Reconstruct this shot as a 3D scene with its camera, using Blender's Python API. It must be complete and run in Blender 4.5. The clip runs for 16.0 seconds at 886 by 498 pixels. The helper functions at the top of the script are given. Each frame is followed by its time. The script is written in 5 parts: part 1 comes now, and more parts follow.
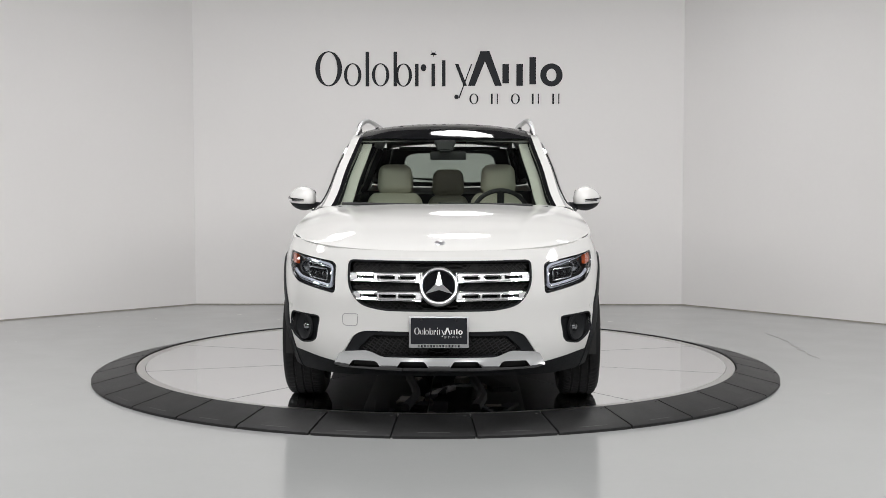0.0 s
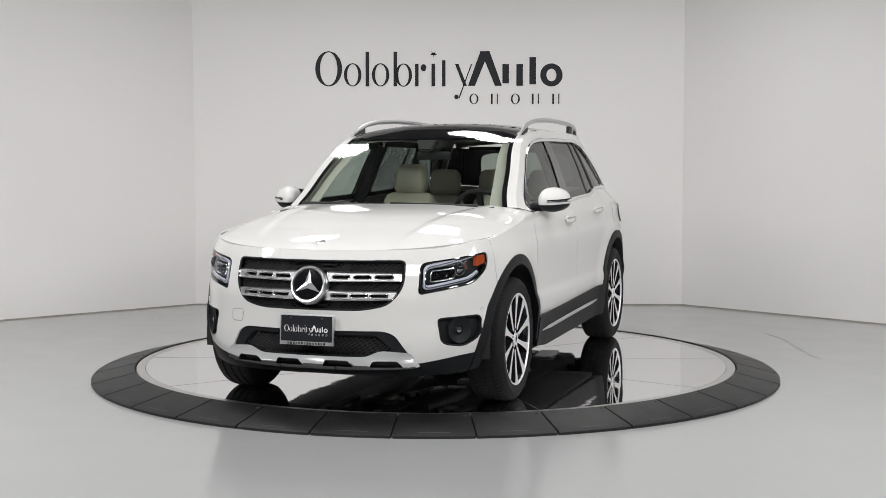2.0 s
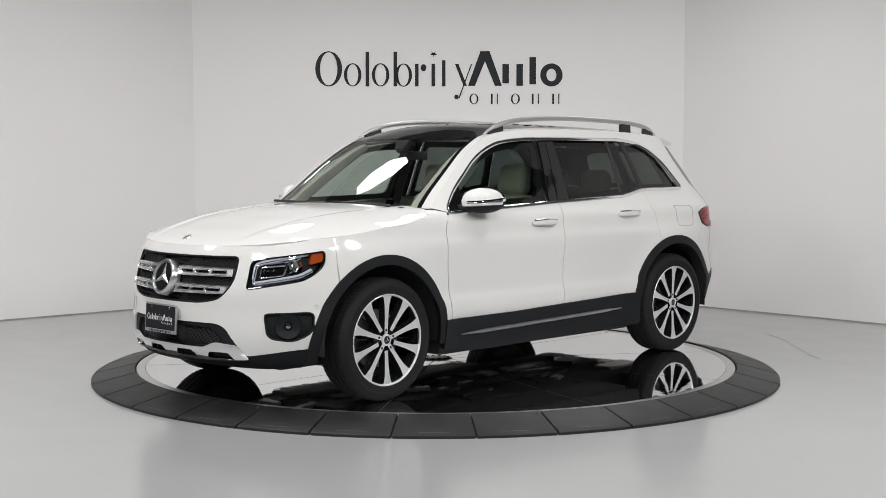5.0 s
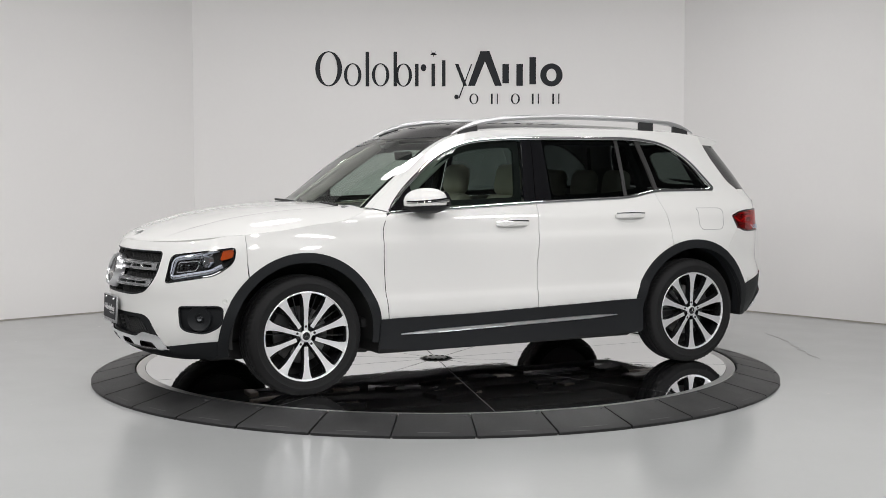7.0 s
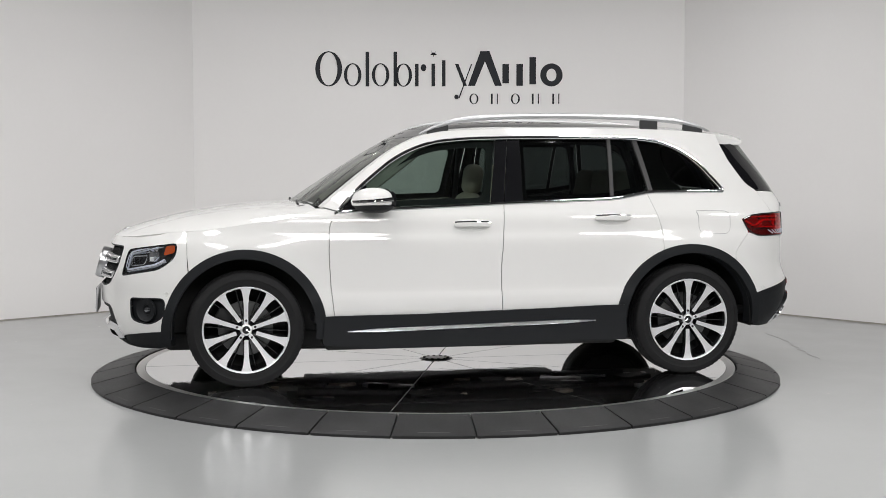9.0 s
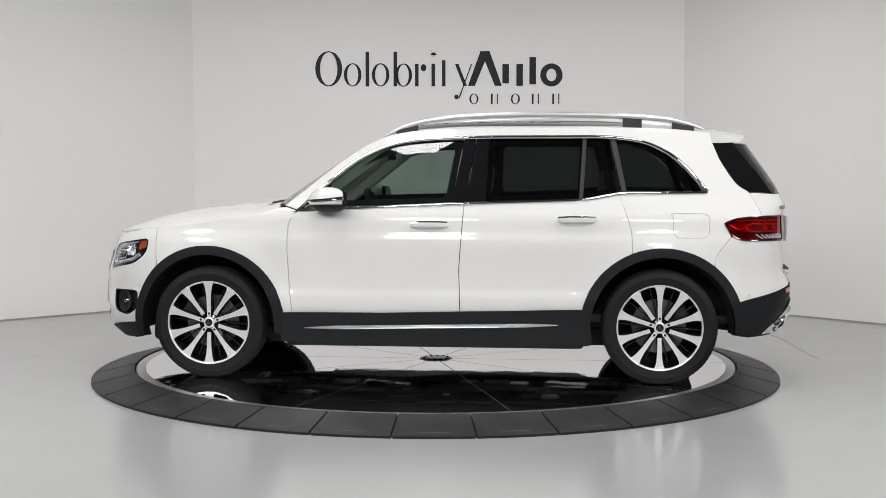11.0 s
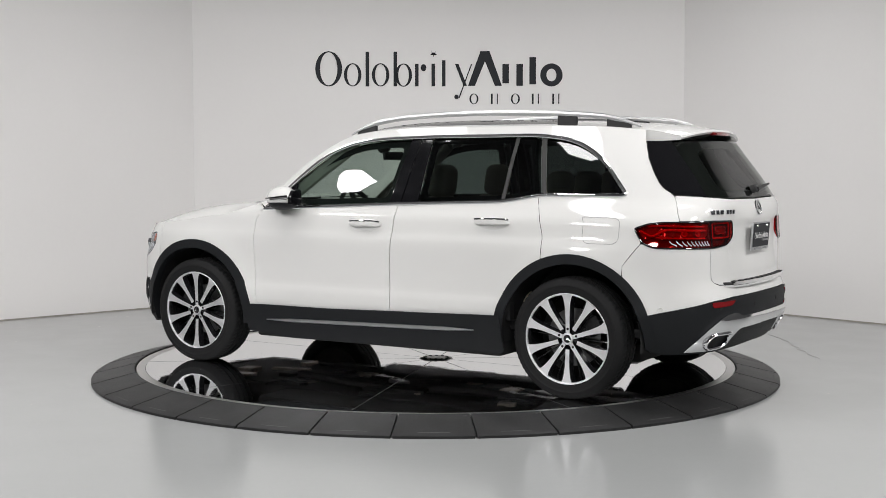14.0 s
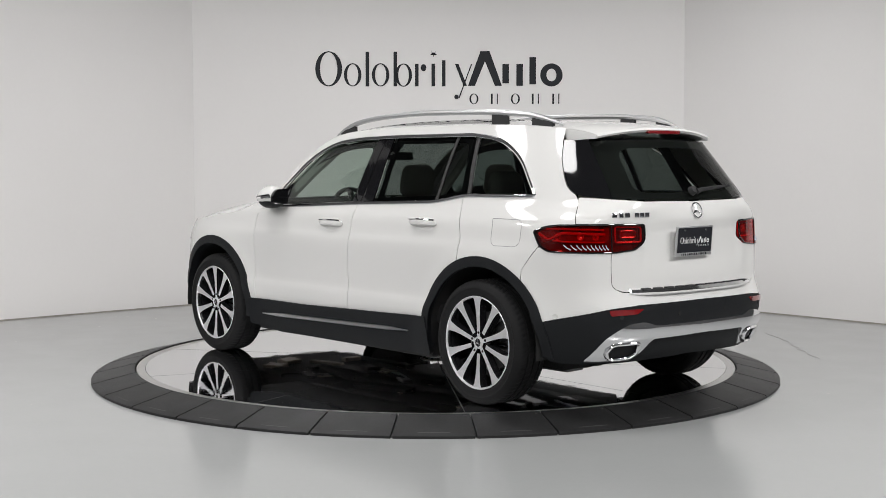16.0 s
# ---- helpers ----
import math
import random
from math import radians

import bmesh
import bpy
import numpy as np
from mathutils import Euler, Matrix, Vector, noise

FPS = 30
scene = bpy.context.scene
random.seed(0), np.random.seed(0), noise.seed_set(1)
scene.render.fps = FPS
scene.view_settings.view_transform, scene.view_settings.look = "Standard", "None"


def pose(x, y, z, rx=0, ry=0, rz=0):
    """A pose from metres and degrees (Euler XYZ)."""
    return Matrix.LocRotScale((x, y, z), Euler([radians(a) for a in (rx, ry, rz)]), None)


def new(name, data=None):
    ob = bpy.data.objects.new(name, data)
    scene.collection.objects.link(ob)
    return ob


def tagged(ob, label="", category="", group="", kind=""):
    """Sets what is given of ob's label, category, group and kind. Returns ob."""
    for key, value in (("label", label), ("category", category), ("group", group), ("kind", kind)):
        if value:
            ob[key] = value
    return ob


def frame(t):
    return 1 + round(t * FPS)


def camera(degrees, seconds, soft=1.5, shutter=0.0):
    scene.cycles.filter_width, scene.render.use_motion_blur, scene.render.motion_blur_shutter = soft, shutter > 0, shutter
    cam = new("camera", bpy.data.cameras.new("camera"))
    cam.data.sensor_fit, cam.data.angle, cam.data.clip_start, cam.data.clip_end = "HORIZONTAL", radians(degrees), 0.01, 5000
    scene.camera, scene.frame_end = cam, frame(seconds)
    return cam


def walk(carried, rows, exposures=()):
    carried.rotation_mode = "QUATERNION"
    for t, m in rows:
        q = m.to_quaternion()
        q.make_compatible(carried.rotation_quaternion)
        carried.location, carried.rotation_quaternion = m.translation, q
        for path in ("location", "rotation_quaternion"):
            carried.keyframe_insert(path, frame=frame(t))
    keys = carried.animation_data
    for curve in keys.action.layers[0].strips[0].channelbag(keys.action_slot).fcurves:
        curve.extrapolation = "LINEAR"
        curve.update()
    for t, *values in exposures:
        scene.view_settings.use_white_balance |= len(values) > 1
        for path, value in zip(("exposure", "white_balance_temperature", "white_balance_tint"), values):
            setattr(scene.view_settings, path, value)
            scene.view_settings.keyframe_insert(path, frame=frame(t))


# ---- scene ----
# ---- the camera, which stands still on a tripod ----
cam = camera(37.98, 16.0, soft=0.6)
EYE = pose(0.048, -8.942, 1.428, 86.212, 0, 0)
walk(cam, [(0, EYE), (16, EYE)], [(0, 0.68), (16, 0.68)])

# ---- light: octagonal softboxes under the ceiling, added fill floods, a dim grey sky outside ----
SOFTBOX_GLOW = 10.5
FILL_GLOW = 20.0
world = bpy.data.worlds.new("world")
scene.world = world
world.use_nodes = True
world.node_tree.nodes["Background"].inputs[0].default_value = (0.5, 0.5, 0.5, 1)
world.node_tree.nodes["Background"].inputs[1].default_value = 0.05

DECK = 0.07     # height of the turntable's deck over the floor


# ---- materials ----
def material(name, colour, rough=0.5, metal=0.0, coat=0.0, grain=0.0, grain_size=40.0, stain=0.0, stain_size=1.5, bump=0.0, bump_size=200.0, spec=0.5, random_tone=0.0, rough_var=0.0):
    m = bpy.data.materials.new(name)
    m.use_nodes = True
    nt = m.node_tree
    b = nt.nodes["Principled BSDF"]
    b.inputs["Base Color"].default_value = (*colour, 1)
    b.inputs["Roughness"].default_value = rough
    b.inputs["Metallic"].default_value = metal
    b.inputs["Coat Weight"].default_value = coat
    b.inputs["Coat Roughness"].default_value = 0.02
    b.inputs["Specular IOR Level"].default_value = spec
    tc = nt.nodes.new("ShaderNodeTexCoord")

    def noise_at(size, detail=4.0):
        n = nt.nodes.new("ShaderNodeTexNoise")
        n.inputs["Scale"].default_value = size
        n.inputs["Detail"].default_value = detail
        nt.links.new(tc.outputs["Object"], n.inputs["Vector"])
        return n.outputs["Fac"]

    def math_node(op, a, c):
        n = nt.nodes.new("ShaderNodeMath")
        n.operation = op
        for i, v in enumerate((a, c)):
            if isinstance(v, (int, float)):
                n.inputs[i].default_value = v
            else:
                nt.links.new(v, n.inputs[i])
        return n.outputs[0]

    tone = None
    for amount, size in ((grain, grain_size), (stain, stain_size)):
        if amount:
            v = math_node("MULTIPLY_ADD", noise_at(size), 2 * amount)
            v.node.inputs[2].default_value = 1 - amount
            tone = v if tone is None else math_node("MULTIPLY", tone, v)
    if random_tone:
        info = nt.nodes.new("ShaderNodeObjectInfo")
        v = math_node("MULTIPLY_ADD", info.outputs["Random"], 2 * random_tone)
        v.node.inputs[2].default_value = 1 - random_tone
        tone = v if tone is None else math_node("MULTIPLY", tone, v)
    if tone is not None:
        mix = nt.nodes.new("ShaderNodeVectorMath")
        mix.operation = "SCALE"
        mix.inputs[0].default_value = colour
        nt.links.new(tone, mix.inputs["Scale"])
        nt.links.new(mix.outputs[0], b.inputs["Base Color"])
    if rough_var:
        v = math_node("MULTIPLY_ADD", noise_at(3.0), 2 * rough_var)
        v.node.inputs[2].default_value = rough - rough_var
        nt.links.new(v, b.inputs["Roughness"])
    if bump:
        n = nt.nodes.new("ShaderNodeBump")
        n.inputs["Strength"].default_value = bump
        n.inputs["Distance"].default_value = 0.002
        nt.links.new(noise_at(bump_size), n.inputs["Height"])
        nt.links.new(n.outputs[0], b.inputs["Normal"])
    return m


def pane_material(name, tint, gloss_ior=1.5):
    """Clear or tinted glass: what passes is tinted, and the gloss follows Fresnel."""
    m = bpy.data.materials.new(name)
    m.use_nodes = True
    nt = m.node_tree
    nt.nodes.remove(nt.nodes["Principled BSDF"])
    clear = nt.nodes.new("ShaderNodeBsdfTransparent")
    clear.inputs[0].default_value = (*tint, 1)
    gloss = nt.nodes.new("ShaderNodeBsdfGlossy")
    gloss.inputs["Roughness"].default_value = 0.01
    # Schlick's curve, alike from both sides of the pane
    weight = nt.nodes.new("ShaderNodeLayerWeight")
    weight.inputs["Blend"].default_value = 0.5
    power = nt.nodes.new("ShaderNodeMath")
    power.operation = "POWER"
    power.inputs[1].default_value = 5.0
    nt.links.new(weight.outputs["Facing"], power.inputs[0])
    f0 = ((gloss_ior - 1) / (gloss_ior + 1)) ** 2 * 1.6
    amount = nt.nodes.new("ShaderNodeMath")
    amount.operation = "MULTIPLY_ADD"
    amount.inputs[1].default_value = 1 - f0
    amount.inputs[2].default_value = f0
    nt.links.new(power.outputs[0], amount.inputs[0])
    mix = nt.nodes.new("ShaderNodeMixShader")
    nt.links.new(amount.outputs[0], mix.inputs[0])
    nt.links.new(clear.outputs[0], mix.inputs[1])
    nt.links.new(gloss.outputs[0], mix.inputs[2])
    nt.links.new(mix.outputs[0], nt.nodes["Material Output"].inputs[0])
    return m


def glow_material(name, colour, strength):
    m = bpy.data.materials.new(name)
    m.use_nodes = True
    nt = m.node_tree
    nt.nodes.remove(nt.nodes["Principled BSDF"])
    e = nt.nodes.new("ShaderNodeEmission")
    e.inputs[0].default_value = (*colour, 1)
    e.inputs[1].default_value = strength
    nt.links.new(e.outputs[0], nt.nodes["Material Output"].inputs[0])
    return m


WALL = material("wall_paint", (0.79, 0.775, 0.765), 0.6, stain=0.03, stain_size=0.7, grain=0.01, grain_size=30, bump=0.05, bump_size=60)
FLOOR = material("floor_epoxy", (0.365, 0.372, 0.371), 0.17, stain=0.03, stain_size=1.1, grain=0.015, grain_size=25, bump=0.04, bump_size=8, rough_var=0.05)
CEIL = material("ceiling_paint", (0.10, 0.10, 0.105), 0.8, stain=0.02)
# for unseen added walls: the unlit room behind the camera put into their colour
DARK_WALL = material("unseen_wall_dark", (0.07, 0.07, 0.072), 0.75, stain=0.05, stain_size=0.7)
SOFT = glow_material("softbox_fabric", (1.0, 0.99, 0.985), SOFTBOX_GLOW)
# cloth of the added floods, unseen fill light for walls and doors
FILL_FLOOD = glow_material("fill_flood_fabric", (1.0, 0.99, 0.985), FILL_GLOW)
BLACK_FABRIC = material("black_fabric", (0.02, 0.02, 0.02), 0.9, grain=0.2)
RUBBER_RAMP = material("ramp_steel", (0.0165, 0.0165, 0.017), 0.5, grain=0.45, grain_size=45, stain=0.65, stain_size=5.0, bump=0.2, bump_size=300, spec=0.4, random_tone=0.14, rough_var=0.10)
MIRROR_DECK = material("mirror_deck", (0.82, 0.82, 0.83), 0.03, metal=1.0, stain=0.03, stain_size=2, rough_var=0.015, bump=0.35, bump_size=5)
DECK_STEEL = material("brushed_steel", (0.62, 0.61, 0.60), 0.3, metal=1.0, grain=0.1)
DIVIDER = material("satin_black_divider", (0.013, 0.012, 0.012), 0.5, grain=0.1)
SEAM = material("seam_dark", (0.05, 0.05, 0.05), 0.6)
SIGN = material("sign_black", (0.016, 0.017, 0.021), 0.5, grain=0.1, spec=0.2)
PAINT = material("white_paint", (0.70, 0.695, 0.68), 0.5, spec=0.1, coat=1.0, grain=0.01, grain_size=300)
CLAD = material("cladding_plastic", (0.0095, 0.0105, 0.012), 0.55, spec=0.22, grain=0.08, grain_size=300, bump=0.2, bump_size=900)
GLOSS_BLACK = material("gloss_black", (0.006, 0.006, 0.007), 0.06, coat=0.25)
MATT_BLACK = material("matt_black", (0.012, 0.012, 0.012), 0.8, grain=0.15)
CHROME = material("chrome", (0.86, 0.86, 0.87), 0.06, metal=1.0)
SATIN = material("satin_silver", (0.58, 0.58, 0.59), 0.45, metal=1.0, grain=0.03, grain_size=200)
TYRE = material("tyre_rubber", (0.0135, 0.0135, 0.014), 0.65, grain=0.15, grain_size=120, bump=0.2, bump_size=400, spec=0.15)
RIM_DARK = material("rim_black", (0.012, 0.012, 0.013), 0.18, coat=0.6)
RIM_CUT = material("machined_alloy", (0.95, 0.95, 0.96), 0.50, metal=1.0, grain=0.03, grain_size=150)
BRAKE = material("brake_iron", (0.25, 0.25, 0.25), 0.35, metal=1.0, grain=0.1)
LEATHER = material("cream_leather", (0.52, 0.49, 0.40), 0.5, grain=0.05, grain_size=80, bump=0.2, bump_size=300)
DARK_TRIM = material("dark_trim", (0.015, 0.015, 0.016), 0.6, grain=0.1)
HEADLINER = material("headliner", (0.45, 0.44, 0.40), 0.9, grain=0.05)
RED_PANE = pane_material("red_outer_lens", (0.85, 0.16, 0.15), 1.5)
RED_BRIGHT = material("bright_red_guide", (0.45, 0.012, 0.016), 0.2, coat=0.5)
RED_LENS = material("red_lens", (0.20, 0.006, 0.008), 0.08, coat=1.0, grain=0.15, grain_size=60)
RED_DARK = material("dark_red_lens", (0.09, 0.003, 0.004), 0.08, coat=1.0)
AMBER = material("amber_lens", (0.42, 0.065, 0.012), 0.15, coat=0.8)
CLEAR_PLASTIC = pane_material("clear_lens", (0.93, 0.94, 0.95), 1.45)
WINDSCREEN = pane_material("windscreen_glass", (0.86, 0.91, 0.86), 1.5)
PANE_TINT = pane_material("tinted_glass", (0.42, 0.49, 0.455), 1.5)
PANE_PRIVACY = pane_material("privacy_glass", (0.13, 0.15, 0.145), 1.5)
REAR_PANE = pane_material("rear_screen_glass", (0.42, 0.46, 0.43), 1.5)
ROOF_GLASS = pane_material("roof_glass", (0.12, 0.12, 0.12), 1.5)
LAMP_BRIGHT = material("lamp_reflector", (0.85, 0.86, 0.88), 0.12, metal=1.0)
LAMP_DIM = material("lamp_bowl", (0.38, 0.39, 0.41), 0.15, metal=1.0)
LAMP_GUIDE = material("light_guide", (0.55, 0.57, 0.66), 0.25, grain=0.03, coat=0.5)
HEAT_SHIELD = material("heat_shield", (0.30, 0.27, 0.23), 0.45, metal=1.0, grain=0.3, grain_size=25)
BADGE_SILVER = material("badge_silver", (0.72, 0.72, 0.73), 0.28, metal=1.0, grain=0.03, grain_size=200)
WHITE_MARK = material("white_mark", (0.8, 0.8, 0.8), 0.5)


# ---- mesh helpers ----
def part(name, bm, mat, parent, label="", smooth=True):
    me = bpy.data.meshes.new(name)
    bm.normal_update()
    bm.to_mesh(me)
    bm.free()
    for m in (mat if isinstance(mat, (list, tuple)) else [mat]):
        me.materials.append(m)
    if smooth:
        me.polygons.foreach_set("use_smooth", [True] * len(me.polygons))
        me.set_sharp_from_angle(angle=radians(38))
    ob = new(name, me)
    if parent is not None:
        ob.parent = parent
    if label:
        ob["label"] = label
    return ob


def empty(name, m=None, parent=None):
    ob = new(name)
    ob.empty_display_size = 0.2
    if parent is not None:
        ob.parent = parent
    if m is not None:
        ob.matrix_basis = m
    return ob


def box(x0, x1, y0, y1, z0, z1, bevel=0.0, seg=2, bm=None):
    own = bmesh.new()
    bmesh.ops.create_cube(own, size=1.0)
    for v in own.verts:
        v.co = ((x0 + x1) / 2 + v.co.x * (x1 - x0), (y0 + y1) / 2 + v.co.y * (y1 - y0), (z0 + z1) / 2 + v.co.z * (z1 - z0))
    if bevel:
        bmesh.ops.bevel(own, geom=own.edges[:], offset=bevel, segments=seg, affect="EDGES", profile=0.5)
    if bm is None:
        return own
    return merge(bm, own)


def merge(bm, other, m=None):
    me = bpy.data.meshes.new("tmp")
    if m is not None:
        other.transform(m)
    other.to_mesh(me)
    other.free()
    bm.from_mesh(me)
    bpy.data.meshes.remove(me)
    return bm


def lathe(profile, steps=48, axis="y", bm=None, closed=False):
    """Turn (radius, along) pairs round the y or z axis."""
    bm = bm or bmesh.new()
    rings = []
    for k in range(steps):
        a = 2 * math.pi * k / steps
        c, s = math.cos(a), math.sin(a)
        rings.append([bm.verts.new((r * c, h, r * s) if axis == "y" else (r * c, r * s, h)) for r, h in profile])
    n = len(profile)
    for k in range(steps):
        p, q = rings[k], rings[(k + 1) % steps]
        for i in range(n if closed else n - 1):
            j = (i + 1) % n
            bm.faces.new((p[i], p[j], q[j], q[i]))
    bmesh.ops.recalc_face_normals(bm, faces=bm.faces[:])
    return bm


def tube(points, radius, closed=False, sides=8, flat=1.0, bm=None, up=(0, 0, 1)):
    """A round or flattened bar along points."""
    bm = bm or bmesh.new()
    pts = [Vector(p) for p in points]
    n = len(pts)
    rings = []
    for i, p in enumerate(pts):
        a = pts[i - 1] if i or closed else p
        b = pts[(i + 1) % n] if i < n - 1 or closed else p
        d = (b - a).normalized()
        side = d.cross(Vector(up))
        if side.length < 1e-4:
            side = d.cross(Vector((1, 0, 0)))
        side.normalize()
        top = side.cross(d).normalized()
        r = radius(i / max(1, n - 1)) if callable(radius) else radius
        rings.append([bm.verts.new(p + side * (r * flat * math.cos(2 * math.pi * k / sides)) + top * (r * math.sin(2 * math.pi * k / sides))) for k in range(sides)])
    for i in range(n if closed else n - 1):
        p, q = rings[i], rings[(i + 1) % n]
        for k in range(sides):
            bm.faces.new((p[k], p[(k + 1) % sides], q[(k + 1) % sides], q[k]))
    if not closed:
        bm.faces.new(rings[0])
        bm.faces.new(rings[-1][::-1])
    bmesh.ops.recalc_face_normals(bm, faces=bm.faces[:])
    return bm


def prism(outline, depth, bm=None):
    """A flat plate in x and z, outline given anticlockwise seen from -y, thick along +y from 0 to depth."""
    bm = bm or bmesh.new()
    f = [bm.verts.new((x, 0, z)) for x, z in outline]
    b = [bm.verts.new((x, depth, z)) for x, z in outline]
    n = len(outline)
    bm.faces.new(f)
    bm.faces.new(b[::-1])
    for i in range(n):
        bm.faces.new((f[i], b[i], b[(i + 1) % n], f[(i + 1) % n]))
    bmesh.ops.recalc_face_normals(bm, faces=bm.faces[:])
    return bm


# ---- the room ----
def ngon_slab(outline, z0, z1):
    bm = bmesh.new()
    lo = [bm.verts.new((x, y, z0)) for x, y in outline]
    hi = [bm.verts.new((x, y, z1)) for x, y in outline]
    n = len(outline)
    bm.faces.new(lo[::-1])
    bm.faces.new(hi)
    for i in range(n):
        bm.faces.new((lo[i], lo[(i + 1) % n], hi[(i + 1) % n], hi[i]))
    bmesh.ops.recalc_face_normals(bm, faces=bm.faces[:])
    return bm


ROOM_H = 4.6
PLAN = [(-2.46, 4.06), (2.46, 4.02), (5.6, 0.70), (5.6, -11.0), (-5.6, -11.0), (-5.6, 1.26)]
NAMES = ["wall_north", "wall_northeast", "wall_east", "wall_south", "wall_west", "wall_northwest"]
tagged(part("floor", ngon_slab([(-6.2, -11.6), (6.2, -11.6), (6.2, 5), (-6.2, 5)], -0.2, 0.0), FLOOR, None, "glossy pale grey epoxy studio floor", False), category="floor", kind="structure")
tagged(part("ceiling", ngon_slab([(-6.2, -11.6), (6.2, -11.6), (6.2, 5), (-6.2, 5)], ROOM_H, ROOM_H + 0.15), CEIL, None, "plain dark grey studio ceiling", False), category="ceiling", kind="structure")
for i, nm in enumerate(NAMES):
    a, b = Vector(PLAN[i]), Vector(PLAN[(i + 1) % 6])
    d = (b - a).normalized()
    out = Vector((-d.y, d.x)) * 0.2
    # east, south and west walls are added out of view, dark to keep reflections black
    tagged(part(nm, ngon_slab([tuple(a), tuple(b), tuple(b + out), tuple(a + out)], 0.0, ROOM_H), WALL if "north" in nm else DARK_WALL, None, "plain white-painted studio wall" if "north" in nm else "unseen dark wall added to close the studio", False), category="wall", kind="structure")
    gap = -Vector((-d.y, d.x)) * 0.004
    # dusty joint where the wall meets the floor
    bm = ngon_slab([tuple(a + gap), tuple(b + gap), tuple(b), tuple(a)], 0.0, 0.012)
    tagged(part("trim", bm, material("joint_dirt", (0.30, 0.28, 0.25), 0.9, grain=0.5, grain_size=18, stain=0.3, stain_size=4), None, "thin dusty joint between wall and floor", False), category="trim", kind="structure")


# scuffs and specks on the floor
rnd = random.Random(7)
bm = bmesh.new()
spots = [(rnd.uniform(-3.4, 3.4), rnd.uniform(2.2, 3.8), rnd.uniform(0.006, 0.022)) for _ in range(26)] + [(rnd.uniform(-4.5, 4.5), rnd.uniform(-5, 2.5), rnd.uniform(0.004, 0.012)) for _ in range(40)]
for x, y, r0 in spots:
    if math.hypot(x, y) < 2.4 or y > 4.0 - max(0, abs(x) - 2.4):
        continue
    n = 7
    a0 = rnd.uniform(0, 6)
    bm.faces.new([bm.verts.new((x + r0 * rnd.uniform(0.5, 1.5) * math.cos(a0 + 2 * math.pi * k / n), y + r0 * rnd.uniform(0.3, 1.0) * math.sin(a0 + 2 * math.pi * k / n), 0.0012)) for k in range(n)])
# a hairline crack in the coating
px, py = 2.80, 0.45
run = []
for k in range(14):
    run.append((px + rnd.uniform(-0.03, 0.03), py + 0.11 * k, 0.001))
tube(run, 0.0011, False, 4, 1.0, bm)
tagged(part("floor_marks", bm, material("floor_dirt", (0.22, 0.21, 0.20), 0.8, grain=0.3), None, "small dark scuffs and a crack on the floor", False), category="dirt", kind="stuff")


# ---- softboxes and added fill floods ----
def softbox(x, y, z, r, cloth=SOFT, tilt_x=0, tilt_y=0):
    ob = empty("softbox", pose(x, y, z, tilt_x, tilt_y, 22.5))
    tagged(ob, "octagonal white fabric softbox under the ceiling, reflected or added as fill", "studio light", "softboxes overhead")
    bm = bmesh.new()
    bmesh.ops.create_circle(bm, cap_ends=True, segments=8, radius=r)
    bmesh.ops.reverse_faces(bm, faces=bm.faces[:])
    part("diffuser", bm, cloth, ob, "glowing white diffuser cloth", False)
    bm = lathe([(r + 0.015, -0.02), (r + 0.015, 0.04), (0.10, 0.42), (0.10, 0.55)], 8, "z")
    part("shell", bm, BLACK_FABRIC, ob, "black fabric shell", False)
    up = pose(0, 0, 0, tilt_x, tilt_y, 22.5).to_3x3().inverted() @ Vector((0, 0, 1))
    top = Vector((0, 0, 0.5))
    rise = ROOM_H + 0.01 - z - 0.5 * up.z
    bm = tube([top, top + up * rise], 0.02)
    part("pole", bm, BLACK_FABRIC, ob)
    return ob


for args in ((-1.45, 1.55, 3.6, 0.36), (0.25, 1.3, 3.5, 0.40), (2.0, 1.5, 3.6, 0.40), (-2.05, -1.1, 3.7, 0.40), (-0.66, -2.2, 3.7, 0.42), (1.7, -1.7, 3.7, 0.42),
             # this row: made-up floods out of view, added to brighten walls and car sides
             (-4.8, -1.8, 3.9, 0.50, FILL_FLOOD, 22, -14), (5.0, -3.2, 3.9, 0.58, FILL_FLOOD, 22, 2), (-3.9, -5.0, 3.9, 0.62, FILL_FLOOD, 30, -10), (3.9, -5.0, 3.9, 0.58, FILL_FLOOD, 28, -6), (-1.4, -7.2, 3.9, 0.60, FILL_FLOOD, 33), (1.4, -7.2, 3.9, 0.60, FILL_FLOOD, 33)):
    softbox(*args)


# ---- turntable ----
def ring_plate(a0, a1, r0, r1):
    """One sloping plate of the ramp round the deck."""
    bm = bmesh.new()
    n = 5
    rows = []
    for k in range(n):
        a = a0 + (a1 - a0) * k / (n - 1)
        c, s = math.cos(a), math.sin(a)
        rows.append([bm.verts.new((r * c, r * s, z)) for r, z in ((r0, 0.0), (r0, DECK + 0.006), (r0 + 0.006, DECK + 0.009), (r1 - 0.008, 0.020), (r1, 0.014), (r1, 0.0))])
    for k in range(n - 1):
        for i in range(6):
            j = (i + 1) % 6
            bm.faces.new((rows[k][i], rows[k][j], rows[k + 1][j], rows[k + 1][i]))
    bm.faces.new(rows[0])
    bm.faces.new(rows[-1][::-1])
    bmesh.ops.recalc_face_normals(bm, faces=bm.faces[:])
    return bm


